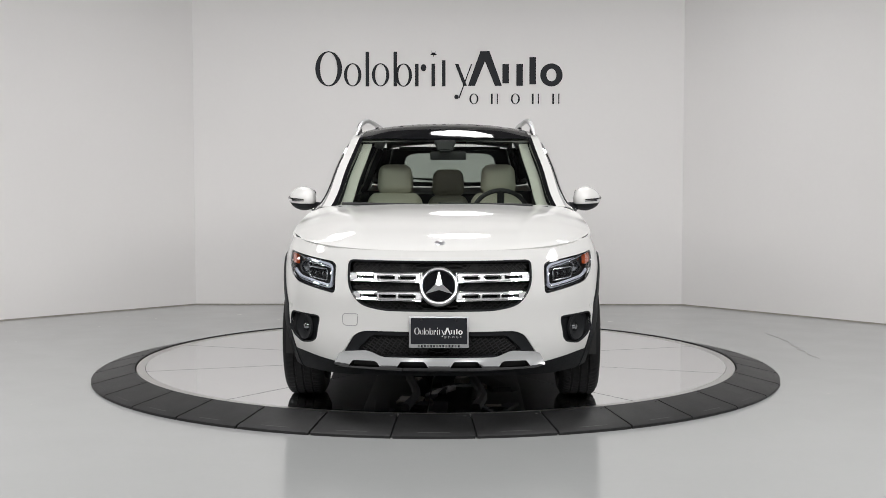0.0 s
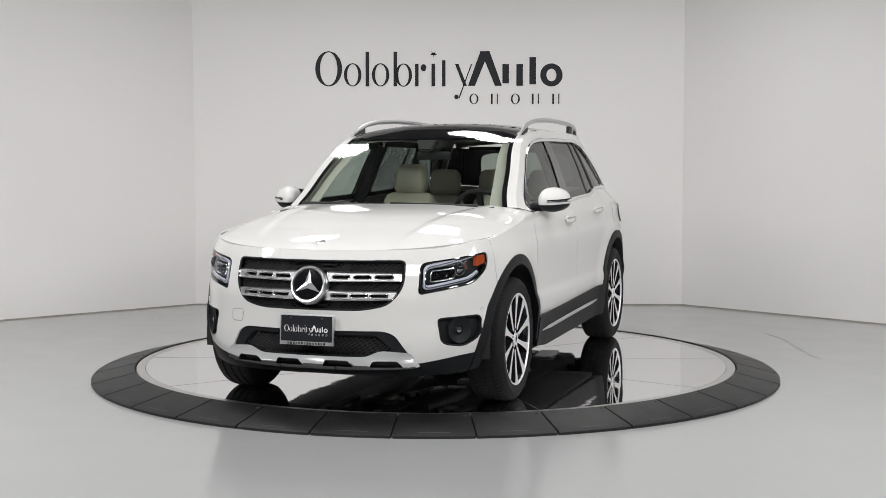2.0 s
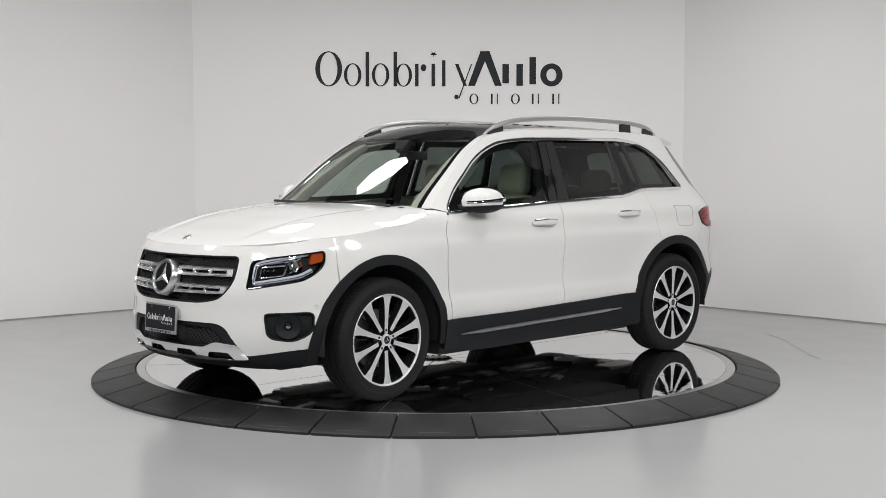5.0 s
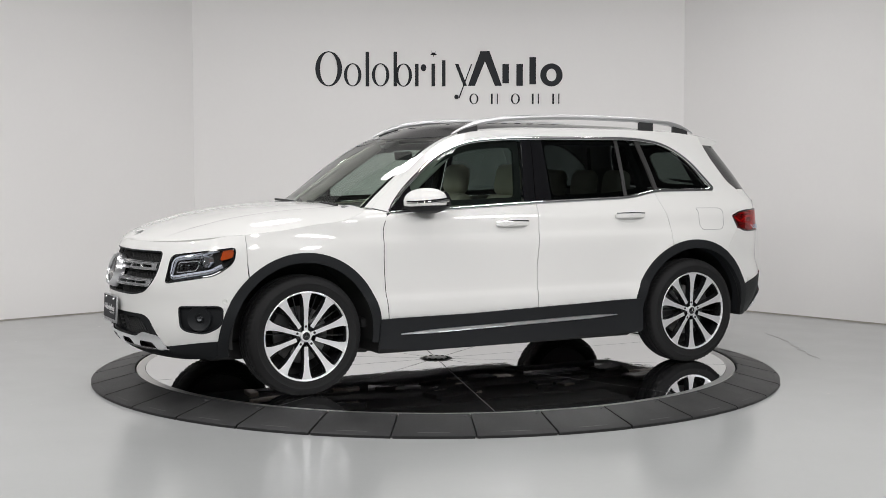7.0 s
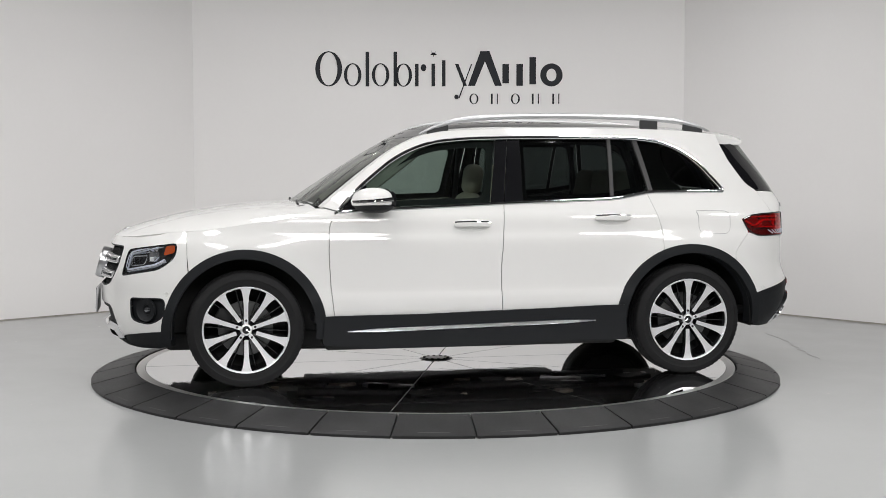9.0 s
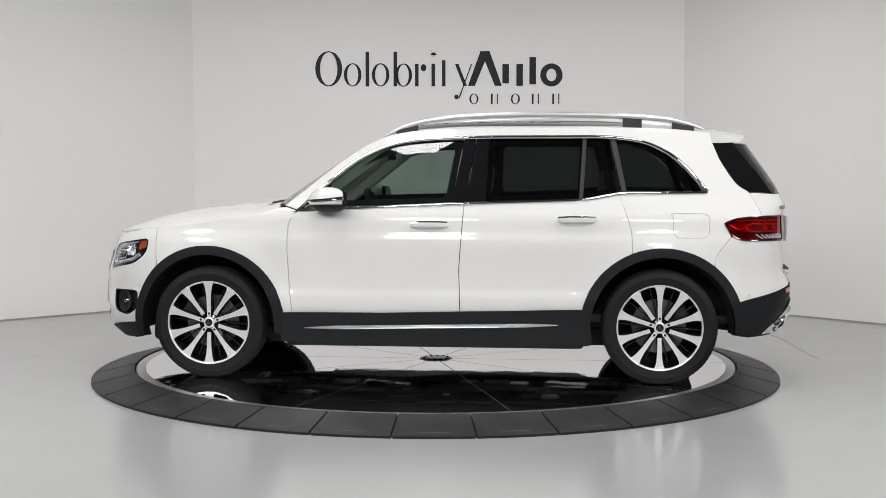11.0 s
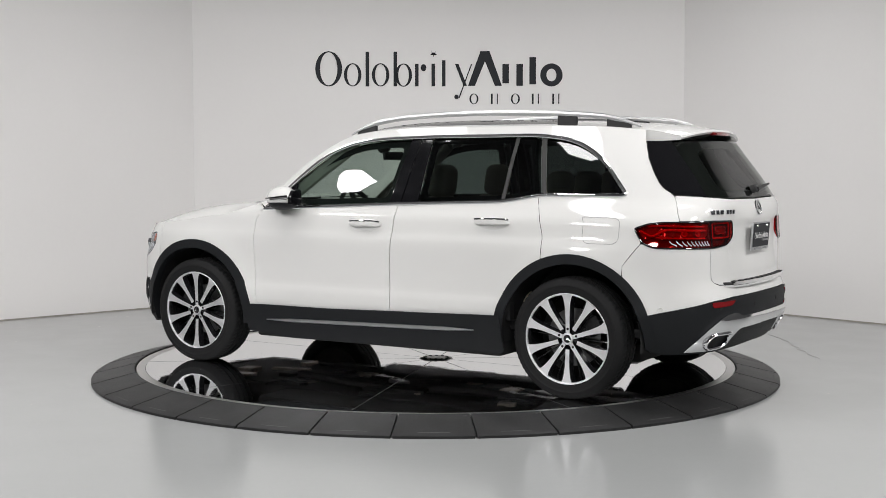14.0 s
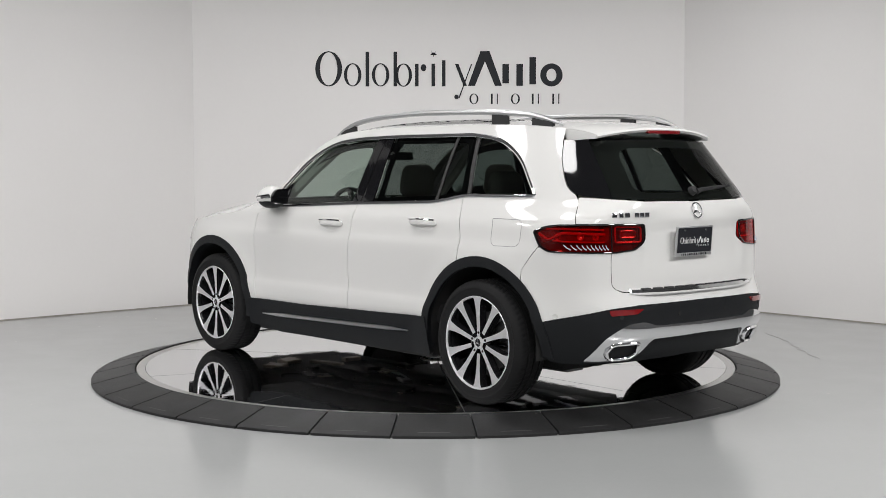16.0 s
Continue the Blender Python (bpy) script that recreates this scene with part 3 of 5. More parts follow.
SIDES = ((1, "driver"), (-1, "passenger"))
for side, _ in SIDES:
    # fender
    o = [(1.7595, 0.949, 0.0), (1.7595, 0.80, 0.0)] + arch_line(FX, 0.490, 47, 172, 16) + [(0.875, 0.415, 0.0), (0.898, 0.6, 0.0), (0.912, 0.8, 0.05), (0.908, 0.98, 0.05), (0.868, 1.052, 0.01), (0.93, 1.082, 0.0)]
    o += [(x, hood_edge(x) - 0.001, 0.0) for x in (0.985, 1.03, 1.08, 1.15, 1.25, 1.4, 1.55, 1.65)]
    fender = part("front_fender", skin(flank_loop(o, 0.0, 0.03), grid=0.026, side=side), PAINT, car)
    # doors
    o = [(0.870, 0.412, 0.0), (0.893, 0.6, 0.0), (0.907, 0.8, 0.05), (0.903, 0.98, 0.05), (0.862, 1.052, 0.005), (0.3, 1.078, 0.0), (-0.2015, 1.100, 0.0), (-0.1875, 0.9, 0.0), (-0.1725, 0.7, 0.0), (-0.1805, 0.44, 0.0)]
    door = part("front_door", skin(flank_loop(o, 0.0, 0.022), grid=0.021, side=side), PAINT, car)
    o = [(-0.1855, 0.44, 0.0), (-0.1775, 0.7, 0.0), (-0.1925, 0.9, 0.0), (-0.2065, 1.100, 0.0), (-0.95, 1.124, 0.05), (-1.165, 1.166, 0.0), (-1.215, 1.02, 0.04), (-1.240, 0.93, 0.04), (-1.232, 0.82, 0.0)]
    o += arch_line(RX, 0.490, 68, 8, 9) + [(-0.945, 0.458, 0.0)]
    rear_door = part("rear_door", skin(flank_loop(o, 0.0, 0.022), grid=0.021, side=side), PAINT, car)
    # black strips added behind the door gaps, standing in for the shade there
    for strip_outline in ([(-0.15, 0.44, 0.0), (-0.15, 1.09, 0.0), (-0.235, 1.09, 0.0), (-0.225, 0.44, 0.0)], [(0.84, 0.42, 0.0), (0.86, 0.7, 0.0), (0.87, 1.03, 0.0), (0.94, 1.03, 0.0), (0.945, 0.7, 0.0), (0.91, 0.42, 0.0)], [(-1.19, 0.83, 0.0), (-1.15, 1.15, 0.0), (-1.20, 1.15, 0.0), (-1.27, 0.95, 0.0), (-1.27, 0.83, 0.0)]):
        part("door_seal", skin(flank_loop(strip_outline, 0.0, 0.03), (), -0.016, 0.004, 0.03, side), MATT_BLACK, car, "black strip added behind the door gap to darken it")
    for dr, hx, hz in ((door, 0.007, 0.967), (rear_door, -0.905, 1.000)):
        b = on_skin(*S(hx, hz), 0, side)
        ny = side
        bm = bmesh.new()
        bmesh.ops.create_uvsphere(bm, u_segments=24, v_segments=12, radius=1)
        for v in bm.verts:
            v.co = (b.x + v.co.x * 0.125, b.y + ny * (-0.004 + v.co.y * 0.010), b.z - 0.005 + v.co.z * 0.050)
        part("handle_cup", bm, PAINT, dr)
        pts = [(b.x + 0.118 * t, b.y + ny * (0.030 - 0.02 * t * t), b.z + 0.012 + 0.006 * (1 - t * t)) for t in (-1, -0.85, -0.5, 0, 0.5, 0.85, 1)]
        part("handle", tube(pts, lambda u: 0.021 * (1 - 0.5 * abs(2 * u - 1) ** 3), flat=0.6), PAINT, dr)
        pts = [(b.x + 0.114 * t, b.y + ny * (0.038 - 0.02 * t * t), b.z + 0.029 + 0.004 * (1 - t * t)) for t in (-1, -0.5, 0, 0.5, 1)]
        part("handle_trim", tube(pts, 0.0055), CHROME, dr, "chrome handle strip")
    # body side: window surround, rear quarter, roof edge
    top = [(0.935, 1.092, 0.0), (0.80, 1.205, 0.0), (0.62, 1.350, 0.05), (0.45, 1.468, 0.05), (0.30, 1.535, 0.05), (0.1, 1.568, 0.05), (-0.25, 1.585, 0.0), (-1.0, 1.588, 0.0), (-1.45, 1.578, 0.0), (-1.735, 1.555, 0.0)]
    rear = [(-1.752, 1.487, 0.0), (-1.788, 1.389, 0.0), (-1.842, 1.297, 0.04), (-1.896, 1.222, 0.04), (-1.968, 1.183, 0.03), (-1.996, 1.13, 0.0), (-2.037, 1.037, 0.0), (-1.955, 1.036, 0.0), (-1.873, 1.026, 0.0), (-1.797, 0.998, 0.01), (-1.843, 0.915, 0.01), (-1.738, 0.785, 0.0)]
    low = arch_line(RX, 0.490, 130, 69, 10) + [(-1.236, 0.82, 0.0), (-1.244, 0.93, 0.04), (-1.219, 1.02, 0.04), (-1.168, 1.168, 0.0)]
    raw = rounded(DLO)
    i0 = min(range(len(raw)), key=lambda i: (raw[i] - Vector((0.852, 1.060))).length)
    i1 = min(range(len(raw)), key=lambda i: (raw[i] - Vector((-1.18, 1.174))).length)
    win = [(p.x, p.y, 0.0) for p in raw]
    path = win[i0:i1 + 1] if i0 < i1 else win[i0:] + win[:i1 + 1]
    o = top + rear + low + path[::-1]
    quarter = part("body_side", skin(flank_loop(o, 0.0, 0.03), grid=0.028, side=side), PAINT, car)
    # fuel flap, driver's side shows it
    flap = rounded([(*S(-1.462, 1.055), 0.03), (*S(-1.70, 1.052), 0.03), (*S(-1.71, 0.905), 0.05), (*S(-1.49, 0.905), 0.05)], 0.03, 0.02)
    if side == 1:
        part("fuel_flap", loop_tube(flap, 0.0014, 0.0003), material("gap_grey", (0.25, 0.25, 0.25), 0.6), car, "thin gap round the fuel flap")
    # window glass and dark pillars
    def pane(name, pts, mat, off=-0.016, thick=0.004, parent=None, label=""):
        return part(name, skin(flank_loop(pts, 0.0, 0.04), (), off, thick, 0.06, side), mat, parent or car, label)
    pane("front_window", [(0.84, 1.065, 0.01), (0.69, 1.215, 0.1), (0.46, 1.395, 0.12), (0.24, 1.485, 0.1), (0.0, 1.510, 0.1), (-0.192, 1.514, 0.02), (-0.118, 1.105, 0.01)], PANE_TINT, parent=door)
    pane("mirror_sail", [(0.838, 1.070, 0.0), (0.70, 1.206, 0.0), (0.665, 1.225, 0.0), (0.655, 1.076, 0.0)], GLOSS_BLACK, -0.011, 0.008, parent=door, label="black corner panel behind the mirror")
    pane("pillar_cover", [(-0.197, 1.520, 0.0), (-0.268, 1.522, 0.0), (-0.206, 1.102, 0.0), (-0.122, 1.100, 0.0)], GLOSS_BLACK, -0.008, 0.01, parent=door, label="gloss black pillar cover")
    pane("pillar_cover", [(-0.274, 1.522, 0.0), (-0.350, 1.523, 0.0), (-0.334, 1.106, 0.0), (-0.212, 1.102, 0.0)], GLOSS_BLACK, -0.008, 0.01, parent=rear_door, label="gloss black pillar cover")
    pane("rear_window", [(-0.355, 1.520, 0.015), (-0.945, 1.522, 0.015), (-0.921, 1.125, 0.01), (-0.339, 1.108, 0.015)], PANE_PRIVACY, parent=rear_door)
    pane("window_divider", [(-0.947, 1.523, 0.0), (-0.970, 1.523, 0.0), (-0.946, 1.130, 0.0), (-0.922, 1.124, 0.0)], DIVIDER, -0.010, 0.01, parent=rear_door)
    pane("quarter_light", [(-0.973, 1.520, 0.01), (-1.112, 1.520, 0.01), (-1.186, 1.172, 0.01), (-0.949, 1.135, 0.01)], PANE_PRIVACY, parent=rear_door)
    pane("window_divider", [(-1.116, 1.523, 0.0), (-1.148, 1.521, 0.0), (-1.218, 1.178, 0.0), (-1.190, 1.172, 0.0)], DIVIDER, -0.008, 0.012, parent=quarter)
    pane("rear_quarter_window", [(-1.152, 1.518, 0.02), (-1.34, 1.49, 0.12), (-1.52, 1.388, 0.1), (-1.70, 1.183, 0.03), (-1.222, 1.180, 0.02)], PANE_PRIVACY, parent=quarter)
    for nm, owner, pts in (("front", door, [(0.80, 1.085, 0.01), (0.68, 1.215, 0.1), (0.45, 1.392, 0.12), (0.23, 1.480, 0.1), (0.0, 1.506, 0.1), (-0.188, 1.508, 0.02), (-0.125, 1.110, 0.01)]),
                           ("rear", rear_door, [(-0.352, 1.516, 0.01), (-1.09, 1.516, 0.02), (-1.175, 1.178, 0.02), (-0.95, 1.140, 0.05), (-0.338, 1.114, 0.01)])):
        ring = flank_loop(pts, 0.0, 0.04)
        hole = flank_loop([(x + (cx - x) * k, z + (cz - z) * k2, max(r, 0.04)) for cx, cz, k, k2 in [((0.30, 1.27, 0.10, 0.20) if nm == "front" else (-0.72, 1.31, 0.09, 0.17))] for x, z, r in pts], 0.0, 0.04)
        part("inner_frame", skin(ring, [hole], -0.040, 0.02, 0.04, side), MATT_BLACK, owner, "black inner frame of the window")
    part("window_trim", loop_tube(dlo, 0.0125, 0.002, side, flat=0.8), CHROME, car, "chrome strip round the side windows")

    # lamps, front
    h = part("headlight", skin(shrink(lamp, 0.004), (), -0.050, 0.01, 0.05, side), MATT_BLACK, car, "clear lens over black housing")
    part("lens", skin(shrink(lamp, 0.003), (), -0.001, 0.012, 0.035, side), CLEAR_PLASTIC, h, "clear outer lens")
    part("bezel", loop_tube(shrink(lamp, 0.006), 0.007, -0.010, side), GLOSS_BLACK, h)
    # fog lamp recess
    fl = part("fog_light", skin(shrink(fog, 0.002), (), -0.030, 0.004, 0.04, side), CLAD, car, "round lamp in a dark recess")
    part("recess_rim", loop_tube(shrink(fog, 0.004), 0.006, -0.006, side), CLAD, fl)

    # cladding: arches, sill
    for cx, a0, a1 in ((FX, -12, 187), (RX, -8, 184)):
        o = [(p[0], p[1]) for p in arch(cx, 0.498, a0, a1, 40)] + [(p[0], p[1]) for p in arch(cx, 0.440, a1, a0, 40)]
        part("wheel_arch_trim", skin(o, (), 0.009, 0.06, 0.035, side), CLAD, car, "dark grey plastic arch trim")
    o = [(0.935, 0.245, 0.02), (0.925, 0.425, 0.0), (0.3, 0.427, 0.0), (-0.2, 0.438, 0.0), (-0.96, 0.462, 0.0), (-0.985, 0.235, 0.03), (-0.2, 0.222, 0.0), (0.6, 0.212, 0.0)]
    sill = part("sill_trim", skin(flank_loop(o, 0.0, 0.05), (), 0.016, 0.05, 0.05, side), CLAD, car, "dark grey plastic sill trim")
    pts = [on_skin(*S(0.79 - 1.575 * k / 16, 0.327 + 0.035 * k / 16), 0.021, side) for k in range(17)]
    part("sill_strip", tube(pts, lambda u: 0.012 * min(1, 0.25 + 6 * u, 0.25 + 6 * (1 - u)), flat=0.7), BADGE_SILVER, sill, "chrome strip along the sill")

# ---- hood ----
hood_mid = table((1.06, 1.122), (1.4, 1.101), (1.765, 1.052), (2.0, 0.993), (2.12, 0.952), (2.19, 0.922), (2.222, 0.899))
bm = bmesh.new()
NX, NQ = 44, 112
rows = []
for i in range(NX + 1):
    u = 1 - (1 - i / NX) ** 1.5
    row = []
    xs = 0.98 + 0.90 * u
    zs = hood_edge(xs)
    ys = point(th_side(xs, zs), zs)[1] * (1 - u ** 6) + 0.777 * u ** 6
    zm = hood_mid(1.06 + 1.162 * u)
    for j in range(-NQ // 2, NQ // 2 + 1):
        q = math.copysign(1 - (1 - abs(j) / (NQ / 2)) ** 1.3, j)
        xf = point(th_end(0.777 * abs(q), 0.90 + 0.04 * abs(q) ** 6), 0.90 + 0.04 * abs(q) ** 6)[0]
        xb = 1.06 - 0.08 * q * q
        x = xb + (xf - xb) * u
        y = ys * q
        fade = min(1, max(0, (1 - u) / 0.25))
        crease = 0.011 * fade * (1 / (1 + math.exp(-(abs(y) - 0.57 + 0.16 * u) / 0.009)) - 1) if abs(q) < 0.98 else 0.0
        z = zs + (zm - zs) * (1 - abs(q) ** 3.4) + crease * (1 - abs(q) ** 8)
        row.append(bm.verts.new((x + OX, y + OY, z)))
    rows.append(row)
for i in range(NX):
    for j in range(NQ):
        bm.faces.new((rows[i][j], rows[i + 1][j], rows[i + 1][j + 1], rows[i][j + 1]))
bmesh.ops.recalc_face_normals(bm, faces=bm.faces[:])
if sum(f.normal.z for f in bm.faces) < 0:
    bmesh.ops.reverse_faces(bm, faces=bm.faces[:])
rim = bmesh.ops.extrude_edge_only(bm, edges=[e for e in bm.edges if e.is_boundary])
for v in rim["geom"]:
    if isinstance(v, bmesh.types.BMVert):
        v.co.z -= 0.012
        v.co.y = OY + (v.co.y - OY) * 0.99
        v.co.x -= 0.006
hood = part("hood", bm, PAINT, car)

# ---- windscreen and roof: one curved sheet, cut across ----
roof_mid = table((-1.95, 1.575), (-1.7, 1.600), (-1.2, 1.628), (-0.4, 1.645), (0.0, 1.635), (0.16, 1.620), (0.26, 1.598), (0.36, 1.557), (0.445, 1.5095), (0.53, 1.4593), (0.615, 1.4084), (0.70, 1.3565), (0.795, 1.2973), (0.89, 1.2368), (0.985, 1.1750), (1.08, 1.112))
pillar_z = table((-1.735, 1.555), (-1.45, 1.578), (-1.0, 1.588), (-0.25, 1.585), (0.1, 1.568), (0.30, 1.535), (0.45, 1.468), (0.62, 1.350), (0.80, 1.205), (0.935, 1.092))


def roof_point(x, q, drop=0.0):
    """A place on the sheet: x of its edge, q from -1 to 1 across."""
    ze = pillar_z(x)
    ye = point(th_side(x, ze), ze)[1]
    fwd = max(0.0, min(1.0, (x + 0.1) / 0.5))
    xc = x + 0.145 * fwd * (1 - q * q)
    ref = roof_mid(x + 0.145 * fwd)
    z = ze + (ref - ze) * (1 - abs(q) ** (2.4 - 0.3 * fwd))
    return Vector((xc + OX, ye * q + OY, z - drop))


def roof_sheet(x0, x1, q0=-1.0, q1=1.0, n=24, m=28, drop=0.0, thick=0.006):
    bm = bmesh.new()
    vs = [[bm.verts.new(roof_point(x0 + (x1 - x0) * i / n, q0 + (q1 - q0) * j / m, drop)) for j in range(m + 1)] for i in range(n + 1)]
    for i in range(n):
        for j in range(m):
            bm.faces.new((vs[i][j], vs[i + 1][j], vs[i + 1][j + 1], vs[i][j + 1]))
    bmesh.ops.recalc_face_normals(bm, faces=bm.faces[:])
    if sum(f.normal.z for f in bm.faces) < 0:
        bmesh.ops.reverse_faces(bm, faces=bm.faces[:])
    rim = bmesh.ops.extrude_edge_only(bm, edges=[e for e in bm.edges if e.is_boundary])
    for v in rim["geom"]:
        if isinstance(v, bmesh.types.BMVert):
            v.co.z -= thick
    return bm


part("windscreen", roof_sheet(0.935, 0.30, -0.886, 0.886), WINDSCREEN, car, "clear raked windscreen")
for q0, q1 in ((-0.925, -0.887), (0.887, 0.925)):
    part("windscreen_border", roof_sheet(0.935, 0.24, q0, q1, 24, 4, -0.001), GLOSS_BLACK, car, "black edge of the windscreen")
for q0, q1 in ((-1.0, -0.925), (0.925, 1.0)):
    part("windscreen_pillar", roof_sheet(0.935, 0.262, q0, q1, 24, 4), PAINT, car)
part("roof_header", roof_sheet(0.302, 0.20, -0.905, 0.905, 6, 28, -0.001), GLOSS_BLACK, car)
part("roof_glass", roof_sheet(0.198, -1.20, -0.90, 0.90, 40, 28), ROOF_GLASS, car, "black panoramic glass roof")
part("roof", roof_sheet(-1.205, -1.735, -1.0, 1.0, 14, 28), PAINT, car)
for q0, q1 in ((-1.0, -0.903), (0.903, 1.0)):
    part("roof_edge", roof_sheet(0.26, -1.205, q0, q1, 40, 4), PAINT, car)

# ---- wheels ----
def star_arms(r, width, y0, y1):
    bm = bmesh.new()
    for k in range(3):
        a = math.pi / 2 + k * 2 * math.pi / 3
        tip = (r * math.cos(a), r * math.sin(a))
        lo = (width * math.cos(a + math.pi / 2.2), width * math.sin(a + math.pi / 2.2))
        hi = (width * math.cos(a - math.pi / 2.2), width * math.sin(a - math.pi / 2.2))
        c = bm.verts.new((0, y1, 0))
        t, p, q = (bm.verts.new((v[0], y0, v[1])) for v in (tip, lo, hi))
        bm.faces.new((c, p, t))
        bm.faces.new((c, t, q))
    bmesh.ops.recalc_face_normals(bm, faces=bm.faces[:])
    return bm


def tyre_mesh():
    """Tread with grooves round it and cross cuts on the shoulders."""
    R = 0.3560
    prof = [(0.250, -0.090), (0.262, -0.104), (0.268, -0.1085), (0.270, -0.107), (0.290, -0.112), (0.305, -0.1115), (0.308, -0.1135), (0.318, -0.1120), (0.322, -0.1085), (0.338, -0.101), (0.349, -0.090), (R - 0.002, -0.074),
            (R, -0.052), (R - 0.008, -0.050), (R - 0.008, -0.043), (R, -0.041), (R, -0.006), (R - 0.008, -0.004), (R - 0.008, 0.004), (R, 0.006), (R, 0.041), (R - 0.008, 0.043), (R - 0.008, 0.050), (R, 0.052),
            (R - 0.002, 0.074), (0.349, 0.090), (0.338, 0.101), (0.322, 0.1085), (0.318, 0.1120), (0.308, 0.1135), (0.305, 0.1115), (0.290, 0.112), (0.270, 0.107), (0.268, 0.1085), (0.262, 0.104), (0.250, 0.090)]
    bm = bmesh.new()
    steps = 210
    rings = []
    for k in range(steps):
        cut = k % 3 == 0
        a = 2 * math.pi * k / steps
        ring = []
        for r, h in prof:
            aa = a + 0.10 * abs(h) / 0.1 * (1 if abs(h) > 0.04 else 0.3)
            if cut and (abs(h) in (0.052, 0.074, 0.090) and r > 0.33):
                r -= 0.004
            if cut and abs(h) in (0.041, 0.006) and r > 0.353:
                r -= 0.003
            ring.append(bm.verts.new((r * math.cos(aa), h, r * math.sin(aa))))
        rings.append(ring)
    for k in range(steps):
        p, q = rings[k], rings[(k + 1) % steps]
        for i in range(len(prof) - 1):
            bm.faces.new((p[i], p[i + 1], q[i + 1], q[i]))
    bmesh.ops.recalc_face_normals(bm, faces=bm.faces[:])
    return bm


def spoke_mesh(start):
    bm = bmesh.new()
    st = [(start, 0.0125, 0.092), (0.10, 0.0125, 0.094), (0.16, 0.0145, 0.097), (0.205, 0.019, 0.100), (0.235, 0.0255, 0.102), (0.257, 0.036, 0.103)]
    rows = []
    for r, w, h in st:
        rows.append([bm.verts.new(v) for v in ((-w - 0.006, h - 0.045, r), (-w, h, r), (w, h, r), (w + 0.006, h - 0.045, r))])
    for a, b in zip(rows, rows[1:]):
        for i in range(3):
            f = bm.faces.new((a[i], a[i + 1], b[i + 1], b[i]))
            f.material_index = 0 if i == 1 else 1
    f = bm.faces.new(rows[0])
    f.material_index = 1
    bmesh.ops.recalc_face_normals(bm, faces=bm.faces[:])
    return bm


WHEEL_MESHES = {}


def wheel_part(name, make, mat, parent, label="", smooth=True):
    key = name + label
    if key in WHEEL_MESHES:
        ob = new(name, WHEEL_MESHES[key])
        ob.parent = parent
        if label:
            ob["label"] = label
        return ob
    ob = part(name, make(), mat, parent, label, smooth)
    WHEEL_MESHES[key] = ob.data
    return ob


def wheel(x, side):
    w = empty("wheel", pose(x + OX, side * 0.792 + OY, 0.353, 0, 0, 0 if side == 1 else 180), car)
    wheel_part("tyre", tyre_mesh, TYRE, w, "black road tyre with grooved tread")
    wheel_part("rim", lambda: lathe([(0.266, 0.103), (0.262, 0.098), (0.256, 0.092), (0.250, 0.06), (0.246, -0.085), (0.250, -0.09)], 72), RIM_DARK, w, "gloss black rim barrel")
    wheel_part("wheel_back", lambda: lathe([(0.0, -0.075), (0.247, -0.080), (0.247, -0.088), (0.0, -0.088)], 48), MATT_BLACK, w, "dark backing of the wheel")
    wheel_part("rim_edge", lambda: lathe([(0.253, 0.099), (0.256, 0.106), (0.263, 0.108), (0.268, 0.103), (0.266, 0.096)], 72), RIM_CUT, w, "bright machined rim edge")
    for k in range(10):
        ob = wheel_part("spoke", lambda: spoke_mesh(0.036 if k % 2 == 0 else 0.062), [RIM_CUT, RIM_DARK], w, "machined silver spoke" if k % 2 == 0 else "short machined silver spoke", False)
        ob.matrix_basis = pose(0, 0, 0, 0, 36 * k, 0)
    for k in range(10):
        ob = wheel_part("web", lambda: box(-0.004, 0.004, 0.010, 0.030, 0.06, 0.25, 0.002), RIM_DARK, w, "black web between the spokes", False)
        ob.matrix_basis = pose(0, 0, 0, 0, 36 * k + 14, 0)
    for k in range(5):
        ob = wheel_part("lug_bolt", lambda: lathe([(0.0, 0.096), (0.006, 0.096), (0.0085, 0.092), (0.0085, 0.07)], 12), RIM_DARK, w)
        ob.matrix_basis = pose(0.057 * math.cos(radians(72 * k + 90)), 0, 0.057 * math.sin(radians(72 * k + 90)))
    cap = wheel_part("hub_cap", lambda: lathe([(0.0, 0.099), (0.022, 0.098), (0.026, 0.094), (0.030, 0.070), (0.062, 0.058), (0.066, 0.03)], 40), RIM_DARK, w)
    wheel_part("hub_ring", lambda: lathe([(0.023, 0.096), (0.025, 0.101), (0.033, 0.099), (0.036, 0.090)], 40), RIM_CUT, w, "silver ring of the hub cap")
    wheel_part("hub_arms", lambda: star_arms(0.024, 0.006, 0.100, 0.103), CHROME, w, "", False)
    wheel_part("brake_disc", lambda: lathe([(0.0, 0.012), (0.09, 0.012), (0.092, 0.0), (0.168, 0.0), (0.168, -0.025), (0.0, -0.025)], 56), BRAKE, w, "grey iron brake disc")
    ob = wheel_part("caliper", lambda: box(-0.055, 0.055, -0.03, 0.035, 0.10, 0.20, 0.015), DARK_TRIM, w)
    ob.matrix_basis = pose(0, 0, 0, 0, 60 if x > 0 else -60, 0)
    return w


for x in (FX, RX):
    for side in (1, -1):
        wheel(x, side)

# ---- underbody and wheel wells ----
def solid(x0, x1, y0, y1, z0, z1, bevel=0.02, seg=2):
    return box(x0 + OX, x1 + OX, y0 + OY, y1 + OY, z0, z1, bevel, seg)


